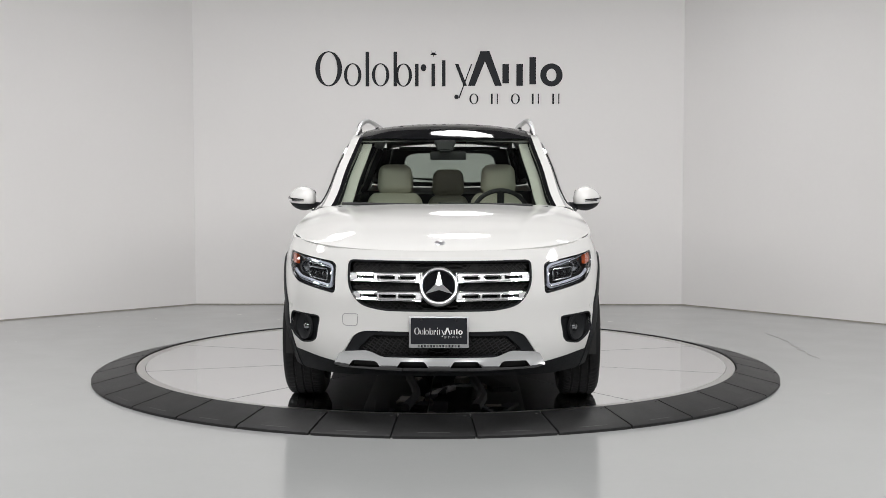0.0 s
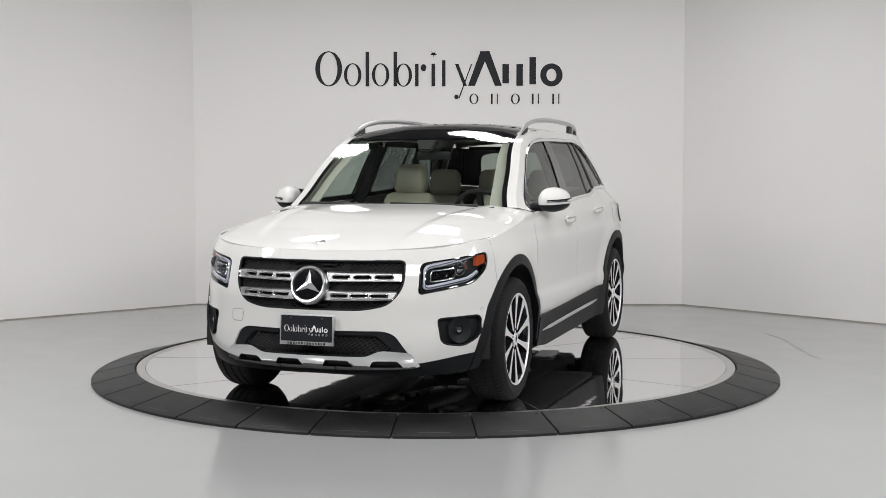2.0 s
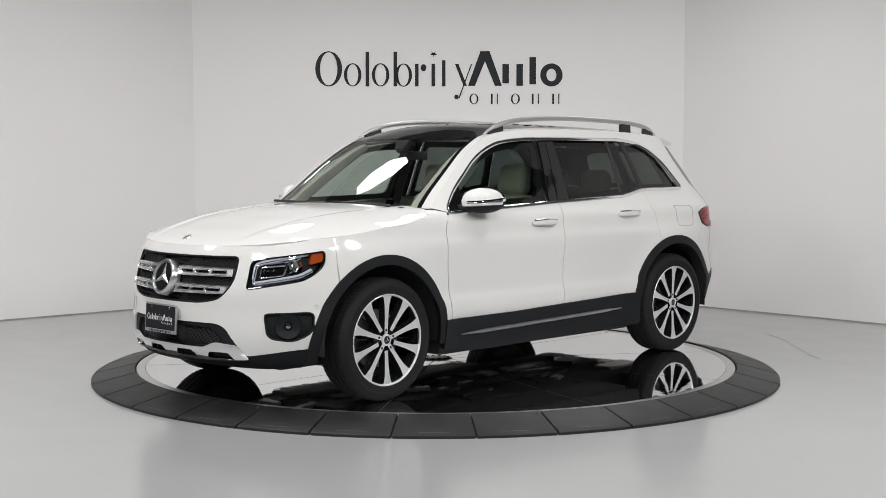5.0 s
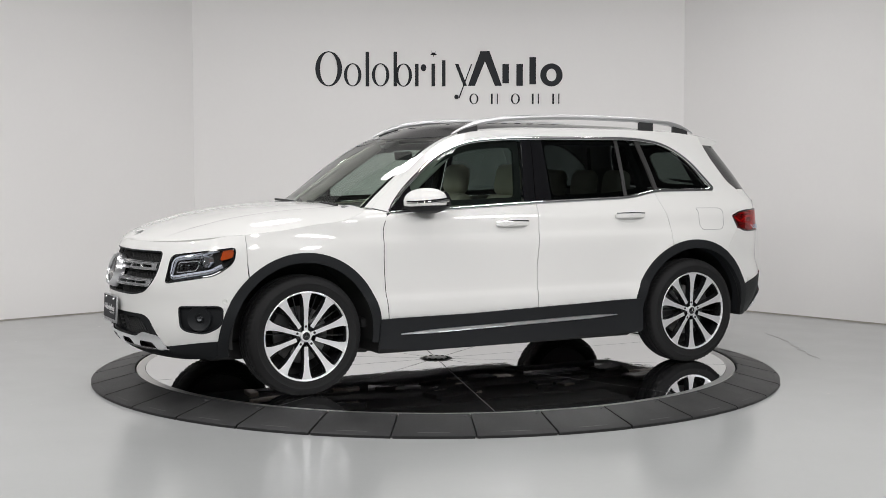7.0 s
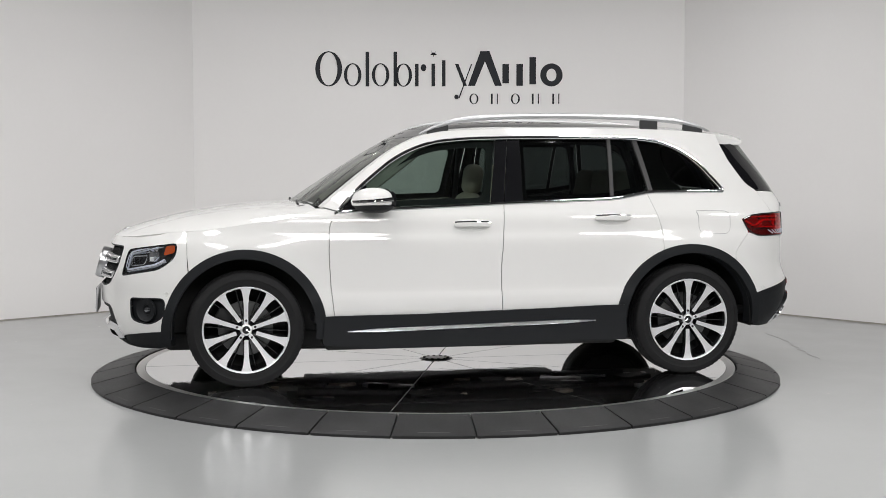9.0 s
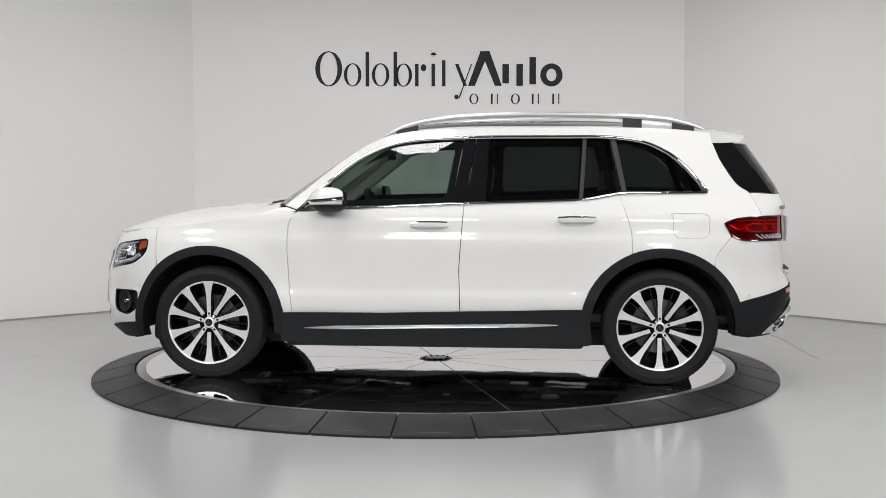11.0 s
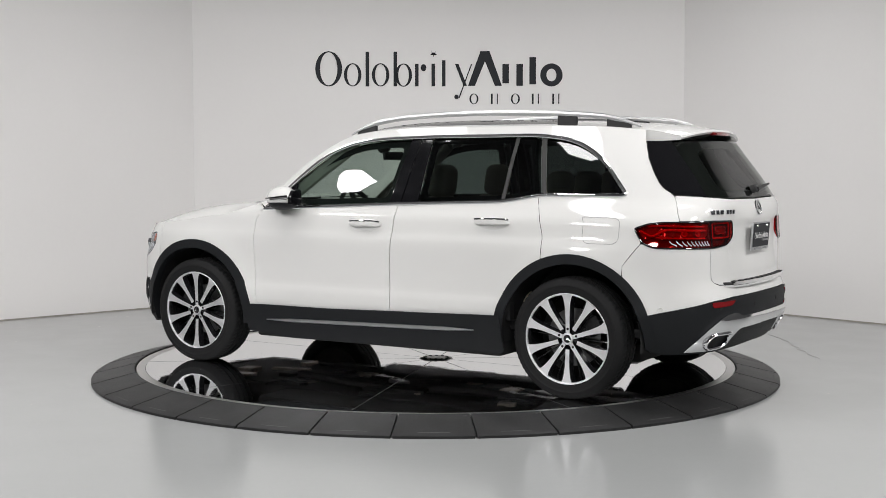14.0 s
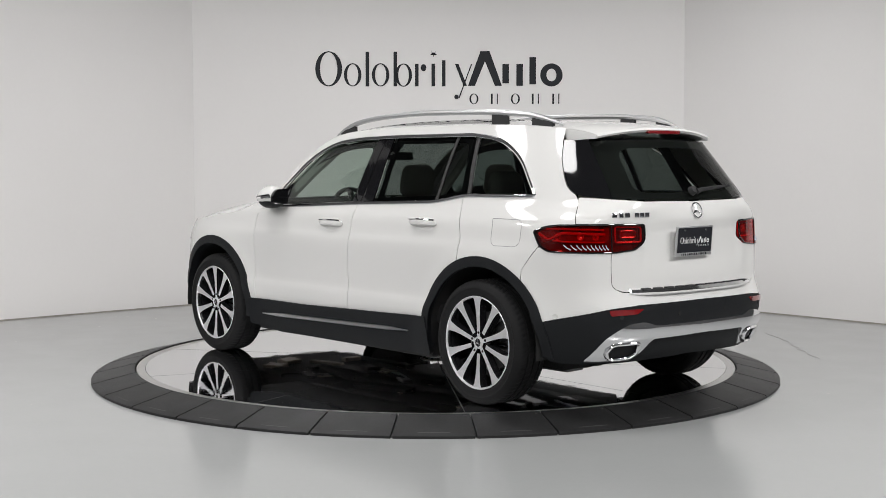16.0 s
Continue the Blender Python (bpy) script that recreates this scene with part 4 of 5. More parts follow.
under = part("underbody", solid(-1.72, 1.90, -0.52, 0.52, 0.185, 0.30, 0.03), MATT_BLACK, car)
part("engine_bay", solid(0.95, 1.99, -0.50, 0.50, 0.28, 0.86, 0.03), MATT_BLACK, car)
for side in (1, -1):
    part("sill_box", solid(-0.95, 0.93, side * 0.50 - 0.03, side * 0.80 + 0.03 * side, 0.205, 0.36, 0.02) if side == 1 else solid(-0.95, 0.93, -0.83, -0.47, 0.205, 0.36, 0.02), MATT_BLACK, under)
for cx in (FX, RX):
    for side in (1, -1):
        bm = bmesh.new()
        n = 26
        rows = []
        for k in range(n + 1):
            a = radians(-6 + 192 * k / n)
            rows.append([bm.verts.new((cx + OX + r * math.cos(a), OY + side * y, 0.345 + r * math.sin(a))) for r, y in ((0.444, 0.868), (0.455, 0.80), (0.455, 0.53), (0.0, 0.53))])
        for k in range(n):
            for i in range(3):
                if i == 2:
                    bm.faces.new((rows[k][2], rows[k + 1][2], rows[k][3]))
                else:
                    bm.faces.new((rows[k][i], rows[k + 1][i], rows[k + 1][i + 1], rows[k][i + 1]))
        part("wheel_well", bm, MATT_BLACK, car, "dark wheel well liner", True)
# pipes and ribs under the floor
for y0, r in ((0.20, 0.035), (-0.24, 0.03)):
    pts = [(x + OX, y0 + OY + 0.05 * math.sin(3 * x), 0.175 + 0.01 * math.sin(5 * x)) for x in [-1.35 + 0.2 * k for k in range(13)]]
    part("exhaust_pipe", tube(pts, r), DARK_TRIM, under)
for x in (-1.41, 1.41):
    part("axle_arm", tube([(x + OX, -0.68 + OY, 0.30), (x + OX - 0.1, -0.3 + OY, 0.22), (x + OX - 0.1, 0.3 + OY, 0.22), (x + OX, 0.68 + OY, 0.30)], 0.035), DARK_TRIM, under)
rnd = random.Random(3)
for k in range(48):
    x, y = rnd.uniform(-1.6, 1.6), rnd.uniform(-0.42, 0.42)
    lx, ly = rnd.uniform(0.06, 0.50), rnd.uniform(0.02, 0.16)
    ob = part("under_panel", box(-lx / 2, lx / 2, -ly / 2, ly / 2, -rnd.uniform(0.004, 0.03), 0.02, 0.006), rnd.choice((MATT_BLACK, DARK_TRIM, CLAD, BRAKE, HEAT_SHIELD)), under, "", False)
    ob.matrix_basis = pose(x + OX, y + OY, 0.186, 0, 0, rnd.uniform(-25, 25))


# ---- frames on the skin ----
def seat_on(a, z, off=0.0, side=1):
    """A pose on the skin: y points out of the body, z up."""
    p = on_skin(a, z, off, side)
    u = on_skin(a + 0.01, z, off, side) - on_skin(a - 0.01, z, off, side)
    v = on_skin(a, z + 0.01, off, side) - on_skin(a, z - 0.01, off, side)
    n = u.cross(v).normalized()
    mid = Vector((OX, OY, 0))
    if n.dot(Vector((p.x - mid.x, p.y - mid.y, 0))) < 0:
        n = -n
    zz = (Vector((0, 0, 1)) - n * n.z).normalized()
    xx = n.cross(zz)
    return Matrix.Translation(p) @ Matrix((xx, n, zz)).transposed().to_4x4()


def lattice(outline, pitch_a, pitch_z, radius, off):
    """A net of crossing bars that fills an outline on the skin."""
    bm = bmesh.new()
    poly = [(p[0], p[1]) for p in outline]
    a0, a1 = min(p[0] for p in poly), max(p[0] for p in poly)
    z0, z1 = min(p[1] for p in poly), max(p[1] for p in poly)
    m = pitch_z / pitch_a
    for s in (1, -1):
        k = -int((z1 - z0) / pitch_z) - 2
        while a0 + k * pitch_a < a1 + (z1 - z0) / m + pitch_a:
            run = []
            n = max(2, int((z1 - z0) / 0.012))
            for i in range(n + 1):
                z = z0 + (z1 - z0) * i / n
                a = a0 + k * pitch_a + s * (z - z0) / m
                if within(a, z, poly):
                    run.append(on_skin(a, z, off))
                else:
                    if len(run) > 1:
                        tube(run, radius, False, 4, 1.0, bm)
                    run = []
            if len(run) > 1:
                tube(run, radius, False, 4, 1.0, bm)
            k += 1
    return bm


# ---- grille ----
grill = part("grille", skin(grille, (), -0.055, 0.003, 0.05), MATT_BLACK, car, "black mesh grille with silver bars")
part("grille_mesh", lattice(grille, 0.034, 0.026, 0.0032, -0.030), MATT_BLACK, grill, "black diamond mesh", False)
part("grille_frame", loop_tube(shrink(grille, 0.004), 0.007, -0.008), CLAD, grill)
for side in (1, -1):
    for zc, tilt in ((0.760, 0.0), (0.664, 0.0)):
        edge, foot, shift = (0.477, 0.477, 0.0) if zc > 0.7 else (0.466, 0.440, 0.018)
        o = rounded([(*F(0.09, zc - 0.024), 0.0), (*F(foot, zc - 0.021), 0.01), (*F(edge, zc + 0.021), 0.01), (*F(0.09, zc + 0.026), 0.0)], 0.0, 0.04)
        slots = [rounded([(*F(c - 0.045, zc - 0.009), 0.006), (*F(c + 0.045, zc - 0.009), 0.006), (*F(c + 0.045, zc + 0.010), 0.006), (*F(c - 0.045, zc + 0.010), 0.006)], 0.005, 0.02) for c in (0.390 - shift, 0.280 - shift / 2, 0.168)]
        bar = part("grille_bar", skin(o, slots, 0.002, 0.035, 0.03, side), SATIN, grill, "satin silver grille bar")
        part("bar_edge", loop_tube(shrink(o, 0.002), 0.0035, 0.003, side), CHROME, bar)
        for sl in slots:
            part("slot_rim", loop_tube(sl, 0.0030, 0.0025, side), CHROME, bar)
badge = part("badge", lathe([(0.0, 0.018), (0.080, 0.016), (0.088, 0.0), (0.088, -0.05), (0.0, -0.05)], 48), GLOSS_BLACK, car, "round chrome-ringed emblem")
badge.matrix_basis = seat_on(*F(0.0, 0.716), 0.008)
part("badge_ring", lathe([(0.082, 0.015), (0.087, 0.026), (0.096, 0.027), (0.103, 0.016), (0.103, -0.03), (0.082, -0.01)], 56, closed=True), BADGE_SILVER, badge)


part("badge_arms", star_arms(0.084, 0.020, 0.018, 0.026), BADGE_SILVER, badge, "chrome three-armed shape", False)
hb = part("hood_badge", lathe([(0.0, 0.006), (0.022, 0.006), (0.027, 0.003), (0.028, -0.004)], 24), BADGE_SILVER, car, "small round emblem on the hood")
hb.matrix_basis = pose(2.155 + OX, OY, 0.9355, 0, 0, -90) @ pose(0, 0, 0, 67, 0, 0)

# ---- lower intake, skid trim ----
INTAKE = [(*F(0.40, 0.480), 0.03), (*F(0.46, 0.455), 0.03), (*F(0.54, 0.315), 0.01), (*F(-0.54, 0.315), 0.01), (*F(-0.46, 0.455), 0.03), (*F(-0.40, 0.480), 0.03)]
intake = rounded(INTAKE, 0.02, 0.04)
low = part("lower_intake", skin(intake, (), -0.060, 0.003, 0.05), MATT_BLACK, car, "black mesh lower intake")
net = rounded([(*F(0.36, 0.455), 0.02), (*F(0.44, 0.38), 0.02), (*F(0.43, 0.345), 0.02), (*F(-0.43, 0.345), 0.02), (*F(-0.44, 0.38), 0.02), (*F(-0.36, 0.455), 0.02)], 0.02, 0.04)
part("intake_mesh", lattice(net, 0.034, 0.026, 0.0032, -0.035), DARK_TRIM, low, "black diamond mesh", False)
part("intake_frame", skin(intake, [net], -0.010, 0.05, 0.04), CLAD, low)
half = [(0.562, 0.284, 0.01), (0.530, 0.360, 0.03), (0.375, 0.374, 0.03), (0.30, 0.339, 0.03)]
skid_out = rounded([(*F(y, z), r) for y, z, r in half] + [(*F(-y, z), r) for y, z, r in half[::-1]] + [(*F(-0.50, 0.272), 0.01), (*F(-0.2, 0.262), 0.0), (*F(0.2, 0.262), 0.0), (*F(0.50, 0.272), 0.01)], 0.0, 0.04)
slots = []
for c, w in ((0.395, 0.085), (0.140, 0.085), (-0.140, 0.085), (-0.395, 0.085)):
    slots.append(rounded([(*F(c - w, 0.281), 0.008), (*F(c + w, 0.281), 0.008), (*F(c + w * 0.72, 0.317), 0.012), (*F(c - w * 0.72, 0.317), 0.012)], 0.01, 0.03))
skid = part("skid_trim", skin(skid_out, slots, 0.006, 0.05, 0.018, relief=lambda a, z: 0.009 * (1 - min(1, abs(z - 0.300) / 0.060) ** 2)), CHROME, car, "chrome lower trim with slots")
part("slot_backing", skin(skid_out, (), -0.030, 0.003, 0.05), MATT_BLACK, skid)
half = [(*S(1.885, 0.345), 0.0), (*S(1.985, 0.335), 0.04), (*F(0.560, 0.300), 0.0), (*F(0.56, 0.270), 0.0), (*F(0.2, 0.258), 0.0)]
half = half + [(*F(0.0, 0.255), 0.0)]
loop = half + [(-p[0], p[1], p[2]) for p in half[-2::-1]]
loop += [(-S(1.90, 0.235)[0], 0.235, 0.02), (-F(0.60, 0.224)[0], 0.224, 0.0), (*F(0.0, 0.230), 0.0), (*F(0.60, 0.224), 0.0), (*S(1.90, 0.235), 0.02)]
part("front_lip", skin(rounded(loop, 0.0, 0.05), (), 0.004, 0.05, 0.045), CLAD, car, "dark grey plastic front lip")
cap = rounded([(*F(-0.43, 0.565), 0.015), (*F(-0.515, 0.562), 0.015), (*F(-0.515, 0.500), 0.02), (*F(-0.435, 0.500), 0.02)], 0.015, 0.02)
part("tow_cap", loop_tube(cap, 0.0018, 0.0005), material("gap_shade", (0.3, 0.3, 0.3), 0.6), bumper, "gap round the tow-eye cap")
for side in (1, -1):
    for x, z in ((1.885, 0.575), (-1.955, 0.545)):
        ob = part("parking_sensor", lathe([(0.0, 0.0015), (0.012, 0.0015), (0.014, 0.003), (0.016, 0.0)], 20), material("sensor_grey", (0.6, 0.6, 0.58), 0.5), car)
        ob.matrix_basis = seat_on(*S(x, z), 0.001, side)


# ---- plates, with plain shapes in place of the trade name ----
def dealer_plate(m, label):
    pl = part("number_plate", box(-0.156, 0.156, -0.006, 0.006, -0.082, 0.082, 0.004), SATIN, car, label)
    pl.matrix_basis = m
    part("insert", box(-0.147, 0.147, -0.0075, -0.002, -0.062, 0.074), SIGN, pl, "black insert", False)
    k = 0.252 / 2.48
    word_shapes("mark", logo_spec(), WHITE_MARK, pl, Matrix.Translation((-0.128, -0.0095, -0.012)) @ Matrix.Diagonal((k, 0.15, k, 1)))
    for x in (-0.09, 0.09):
        ob = part("bolt", lathe([(0.0, -0.006), (0.006, -0.006), (0.008, 0.0)], 12), CHROME, pl)
        ob.matrix_basis = pose(x, -0.006, 0.062)
    for i in range(14):
        ob = part("mark", box(-0.005, 0.005, -0.0065, -0.005, -0.0785, -0.0665), LAMP_DIM if i % 3 else BRAKE, pl, "", False)
        ob.matrix_basis = pose(-0.105 + 0.016 * i, 0, 0.0)
    return pl


dealer_plate(pose(2.338 + OX, OY, 0.482, -3, 0, 90), "black dealer plate in a silver frame")
dealer_plate(pose(-2.272 + OX, 0.060 + OY, 0.934, 4, 0, -90), "black dealer plate in a silver frame")

# ---- lamp innards ----
def bent(pts, r):
    """An open line on the unrolled skin with its corners rounded."""
    out = [Vector(pts[0])]
    for a, p, b in zip(pts, pts[1:], pts[2:]):
        a, p, b = Vector(a), Vector(p), Vector(b)
        s0, e0 = p + (a - p).normalized() * r, p + (b - p).normalized() * r
        out += [s0 * (1 - t) ** 2 + p * (2 * t * (1 - t)) + e0 * t * t for t in (0, 0.25, 0.5, 0.75, 1)]
    out.append(Vector(pts[-1]))
    fine = []
    for a, b in zip(out, out[1:]):
        n = max(1, int((b - a).length / 0.03))
        fine += [a + (b - a) * (k / n) for k in range(n)]
    return [(p.x, p.y) for p in fine + [out[-1]]]


for h in [o for o in car.children if o.name.split(".")[0] == "headlight"]:
    side = 1 if h.data.vertices[0].co.y > OY else -1
    # light guide: along the top, the inner end and the foot
    guide = bent([S(1.900, 0.866), F(0.588, 0.806), F(0.592, 0.698), S(1.950, 0.741), S(1.890, 0.775)], 0.030)
    part("light_guide", tube([on_skin(a, z, -0.018, side) for a, z in guide], 0.0125, flat=0.6), LAMP_GUIDE, h, "pale translucent light guide")
    part("guide_edge", tube([on_skin(a, z, -0.007, side) for a, z in guide], 0.0030, sides=6), CHROME, h)
    am = rounded([(*S(1.822, 0.870), 0.01), (*S(1.836, 0.822), 0.01), (*S(1.900, 0.805), 0.01), (*S(1.882, 0.862), 0.01)], 0.01, 0.02)
    part("turn_signal", skin(am, (), -0.012, 0.02, 0.03, side), AMBER, h, "amber side marker")
    m = Matrix.Translation(on_skin(*F(0.765, 0.797), -0.045, side)) @ pose(0, 0, 0, 0, 0, -90 + 6 * side)
    pr = part("projector", lathe([(0.0, 0.030), (0.020, 0.026), (0.030, 0.012)], 8), LAMP_DIM, h, "faceted projector lens", False)
    pr.matrix_basis = m
    pr = part("projector_ring", lathe([(0.030, 0.010), (0.033, 0.026), (0.040, 0.026), (0.043, 0.0), (0.043, -0.03)], 8), LAMP_BRIGHT, h, "chrome projector ring", False)
    pr.matrix_basis = m
    o = rounded([(*F(0.622, 0.732), 0.012), (*F(0.728, 0.748), 0.015), (*F(0.735, 0.802), 0.02), (*F(0.622, 0.790), 0.012)], 0.01, 0.02)
    part("module_frame", loop_tube(o, 0.0042, -0.020, side), LAMP_BRIGHT, h)
    part("module_glass", skin(shrink(o, 0.004), (), -0.030, 0.01, 0.03, side), GLOSS_BLACK, h, "dark glass of the lamp module")
    for c in (0.652, 0.695):
        ob = part("reflector_cell", lathe([(0.0, -0.004), (0.010, 0.0), (0.017, 0.010)], 6), LAMP_DIM, h, "", False)
        ob.matrix_basis = Matrix.Translation(on_skin(*F(c, 0.766), -0.030, side)) @ pose(0, 0, 0, 0, 0, -90 + 6 * side)
    part("brow", tube([on_skin(*S(1.930, 0.842), -0.026, side), on_skin(*F(0.76, 0.826), -0.024, side), on_skin(*F(0.64, 0.806), -0.024, side)], 0.0045, sides=6), LAMP_BRIGHT, h)
for f in [o for o in car.children if o.name.split(".")[0] == "fog_light"]:
    side = 1 if f.data.vertices[0].co.y > OY else -1
    m = seat_on(*F(0.752, 0.472), -0.020, side)
    ob = part("lamp_pot", lathe([(0.0, -0.025), (0.026, -0.022), (0.030, -0.004), (0.060, 0.004), (0.070, 0.012), (0.074, 0.0)], 32), CLAD, f)
    ob.matrix_basis = m
    ob = part("lamp_glass", lathe([(0.0, 0.008), (0.014, 0.005), (0.021, -0.006)], 9), LAMP_DIM, f, "small clear fog lamp")
    ob.matrix_basis = m

# ---- back ----
TAILLAMP = [(*S(-1.800, 0.996), 0.015), (*S(-1.846, 0.918), 0.03), (*S(-1.912, 0.890), 0.03), (*B(0.60, 0.887), 0.0), (*B(0.478, 0.900), 0.03), (*B(0.412, 0.945), 0.03), (*B(0.411, 1.033), 0.02), (*B(0.60, 1.036), 0.0), (*S(-1.955, 1.032), 0.0), (*S(-1.873, 1.022), 0.02)]
tlamp = rounded(TAILLAMP, 0.02, 0.025)


def back_mirror(loop):
    return [Vector((2 * HALF - p[0], p[1])) for p in loop][::-1]


for side in (1, -1):
    t = part("tail_light", skin(shrink(tlamp, 0.002), (), -0.030, 0.01, 0.03, side), RED_DARK, car, "red wraparound tail light")
    part("lens", skin(tlamp, (), 0.006, 0.035, 0.03, side), RED_PANE, t, "clear red outer lens")
    part("lamp_edge", loop_tube(tlamp, 0.0045, 0.004, side), GLOSS_BLACK, t)
    part("gate_gap", tube([on_skin(*B(0.622, z), 0.008, side) for z in (0.889, 0.93, 0.98, 1.034)], 0.0035, sides=5), GLOSS_BLACK, t)
    body = rounded([(*S(-1.822, 0.990), 0.01), (*S(-1.862, 0.935), 0.02), (*B(0.80, 0.936), 0.0), (*B(0.632, 0.936), 0.01), (*B(0.632, 1.020), 0.01), (*S(-1.955, 1.022), 0.0), (*S(-1.880, 1.014), 0.0)], 0.0, 0.03)
    part("light_block", skin(body, (), -0.024, 0.008, 0.025, side, relief=lambda a, z: 0.010 * math.sin(55 * a) * math.sin(42 * z)), RED_LENS, t, "faceted red reflector")
    for line, r in (([S(-1.835, 0.985), S(-1.900, 0.950), B(0.80, 0.990), B(0.655, 0.985)], 0.0075), ([S(-1.880, 1.010), B(0.80, 1.012), B(0.66, 1.008)], 0.006), ([S(-1.925, 0.948), B(0.80, 0.944), B(0.66, 0.942)], 0.005)):
        part("light_bar", tube([on_skin(a, z, -0.010, side) for a, z in bent(line, 0.02)], r, sides=6), RED_BRIGHT, t, "bright red light guide")
    for c in (0.70, 0.755, 0.81):
        ob = part("lamp_bowl", lathe([(0.0, -0.006), (0.010, 0.0), (0.017, 0.012), (0.019, 0.010)], 12), RED_BRIGHT, t, "red bulb reflector")
        ob.matrix_basis = seat_on(*B(c, 0.968), -0.020, side)
    for k, (y0, y1, z0, z1) in enumerate(((0.435, 0.60, 0.940, 1.022), (0.475, 0.572, 0.965, 1.000))):
        blk = rounded([(*B(y0, z0), 0.012), (*B(y0, z1), 0.012), (*B(y1, z1), 0.012), (*B(y1, z0), 0.012)], 0.01, 0.03)
        part("light_bar", loop_tube(blk, 0.0055, -0.014, side), RED_BRIGHT if k == 0 else RED_LENS, t, "bright red light guide")
    part("light_block", skin(shrink(blk, 0.004), (), -0.020, 0.008, 0.03, side), RED_LENS, t)
    for k in range(10):
        q = 0.640 + 0.0165 * k
        part("lamp_fin", tube([on_skin(*B(q, 0.902), 0.007, side), on_skin(*B(q + 0.009, 0.914), 0.008, side), on_skin(*B(q + 0.013, 0.928), 0.007, side)], lambda u: 0.0042 - 0.0022 * u, sides=5), LAMP_GUIDE, t, "pale fin in the lamp")

gate = [(*B(0.0, 1.150), 0.0), (*B(0.40, 1.155), 0.0), (*S(-1.974, 1.178), 0.02), (*S(-1.985, 1.155), 0.0), (*S(-1.999, 1.13), 0.0), (*S(-2.010, 1.105), 0.0), (*S(-2.026, 1.07), 0.0), (*S(-2.040, 1.040), 0.0), (*B(0.60, 1.041), 0.0), (*B(0.406, 1.037), 0.02), (*B(0.407, 0.940), 0.02), (*B(0.473, 0.896), 0.0), (*B(0.6235, 0.882), 0.0), (*B(0.6215, 0.70), 0.03), (*B(0.56, 0.676), 0.02), (*B(0.0, 0.672), 0.0)]
loop = gate + [(2 * HALF - p[0], p[1], p[2]) for p in gate[-2:0:-1]]


def gate_relief(a, z):
    return -0.012 * max(0.0, min(1.0, (1.035 - z) / 0.02)) * (1 if z > 0.86 else max(0.0, (z - 0.74) / 0.12)) * (1.0 if abs(a - HALF) < 0.40 else max(0.0, 1 - (abs(a - HALF) - 0.40) / 0.04))


tailgate = part("tailgate", skin(rounded(loop, 0.0, 0.04), (), 0.0, 0.015, 0.028, relief=gate_relief), PAINT, car)
glass = [(*B(0.0, 1.158), 0.0), (*B(0.40, 1.163), 0.0), (*B(0.58, 1.172), 0.0), (*B(0.50, 1.485), 0.0), (*B(0.0, 1.495), 0.0)]
loop = glass + [(2 * HALF - p[0], p[1], p[2]) for p in glass[-2:0:-1]]
part("rear_screen", skin(rounded(loop, 0.0, 0.05), (), -0.004, 0.005, 0.05), REAR_PANE, tailgate, "dark tinted rear screen")
pane_edge = rounded(loop, 0.0, 0.05)
half = [(*B(0.0, 1.195), 0.0), (*B(0.36, 1.200), 0.04), (*B(0.44, 1.225), 0.05), (*B(0.40, 1.420), 0.05), (*B(0.32, 1.445), 0.04), (*B(0.0, 1.450), 0.0)]
opening = rounded(half + [(2 * HALF - p[0], p[1], p[2]) for p in half[-2:0:-1]], 0.0, 0.05)
part("inner_frame", skin(pane_edge, [opening], -0.030, 0.02, 0.05), MATT_BLACK, tailgate, "black inner frame of the rear screen")
for side in (1, -1):
    wing = rounded([(*B(0.575, 1.172), 0.0), (*S(-1.975, 1.186), 0.02), (*S(-1.902, 1.222), 0.04), (*S(-1.848, 1.297), 0.04), (*S(-1.794, 1.389), 0.0), (*S(-1.758, 1.490), 0.0), (*B(0.495, 1.487), 0.0)], 0.0, 0.04)
    part("screen_wing", skin(wing, (), -0.002, 0.02, 0.04, side), GLOSS_BLACK, tailgate, "gloss black wing beside the rear screen")
# white upper bumper
half = [(*S(-1.7395, 0.783), 0.0), (*S(-1.8455, 0.912), 0.01), (*S(-1.912, 0.885), 0.02), (*B(0.627, 0.881), 0.0), (*B(0.625, 0.70), 0.03), (*B(0.565, 0.671), 0.02), (*B(0.0, 0.667), 0.0)]
foot = [(*B(0.0, 0.610), 0.0), (*B(0.48, 0.606), 0.0), (*B(0.66, 0.592), 0.05), (*S(-1.98, 0.535), 0.06), (*S(-1.872, 0.512), 0.0)]
ar = arch(RX, 0.490, 160, 131, 6)
loop = half + [(2 * HALF - p[0], p[1], p[2]) for p in half[-2::-1]] + [(2 * HALF - p[0], p[1], p[2]) for p in (ar[::-1] + foot[::-1])] + foot[1:] + ar
rear_bumper = part("rear_bumper", skin(rounded(loop, 0.0, 0.04), (), 0.0, 0.015, 0.04), PAINT, car)
pts = [on_skin(*B(0.53 - 1.06 * k / 20, 0.672), 0.012 - 0.035 * abs(2 * k / 20 - 1) ** 6) for k in range(21)]
strip = part("load_strip", tube(pts, 0.018, sides=6, flat=2.0), CHROME, rear_bumper, "ribbed chrome loading strip")
for k in range(11):
    a, z = B(0.42 - 0.084 * k, 0.676)
    ob = part("rib", box(-0.030, 0.030, -0.012, 0.012, -0.003, 0.003, 0.002), DARK_TRIM, strip, "black rubber rib", False)
    ob.matrix_basis = Matrix.Translation(on_skin(a, z, 0.014)) @ Matrix.Translation((0, 0, 0.014)) @ pose(0, 0, 0, 0, 0, 90)

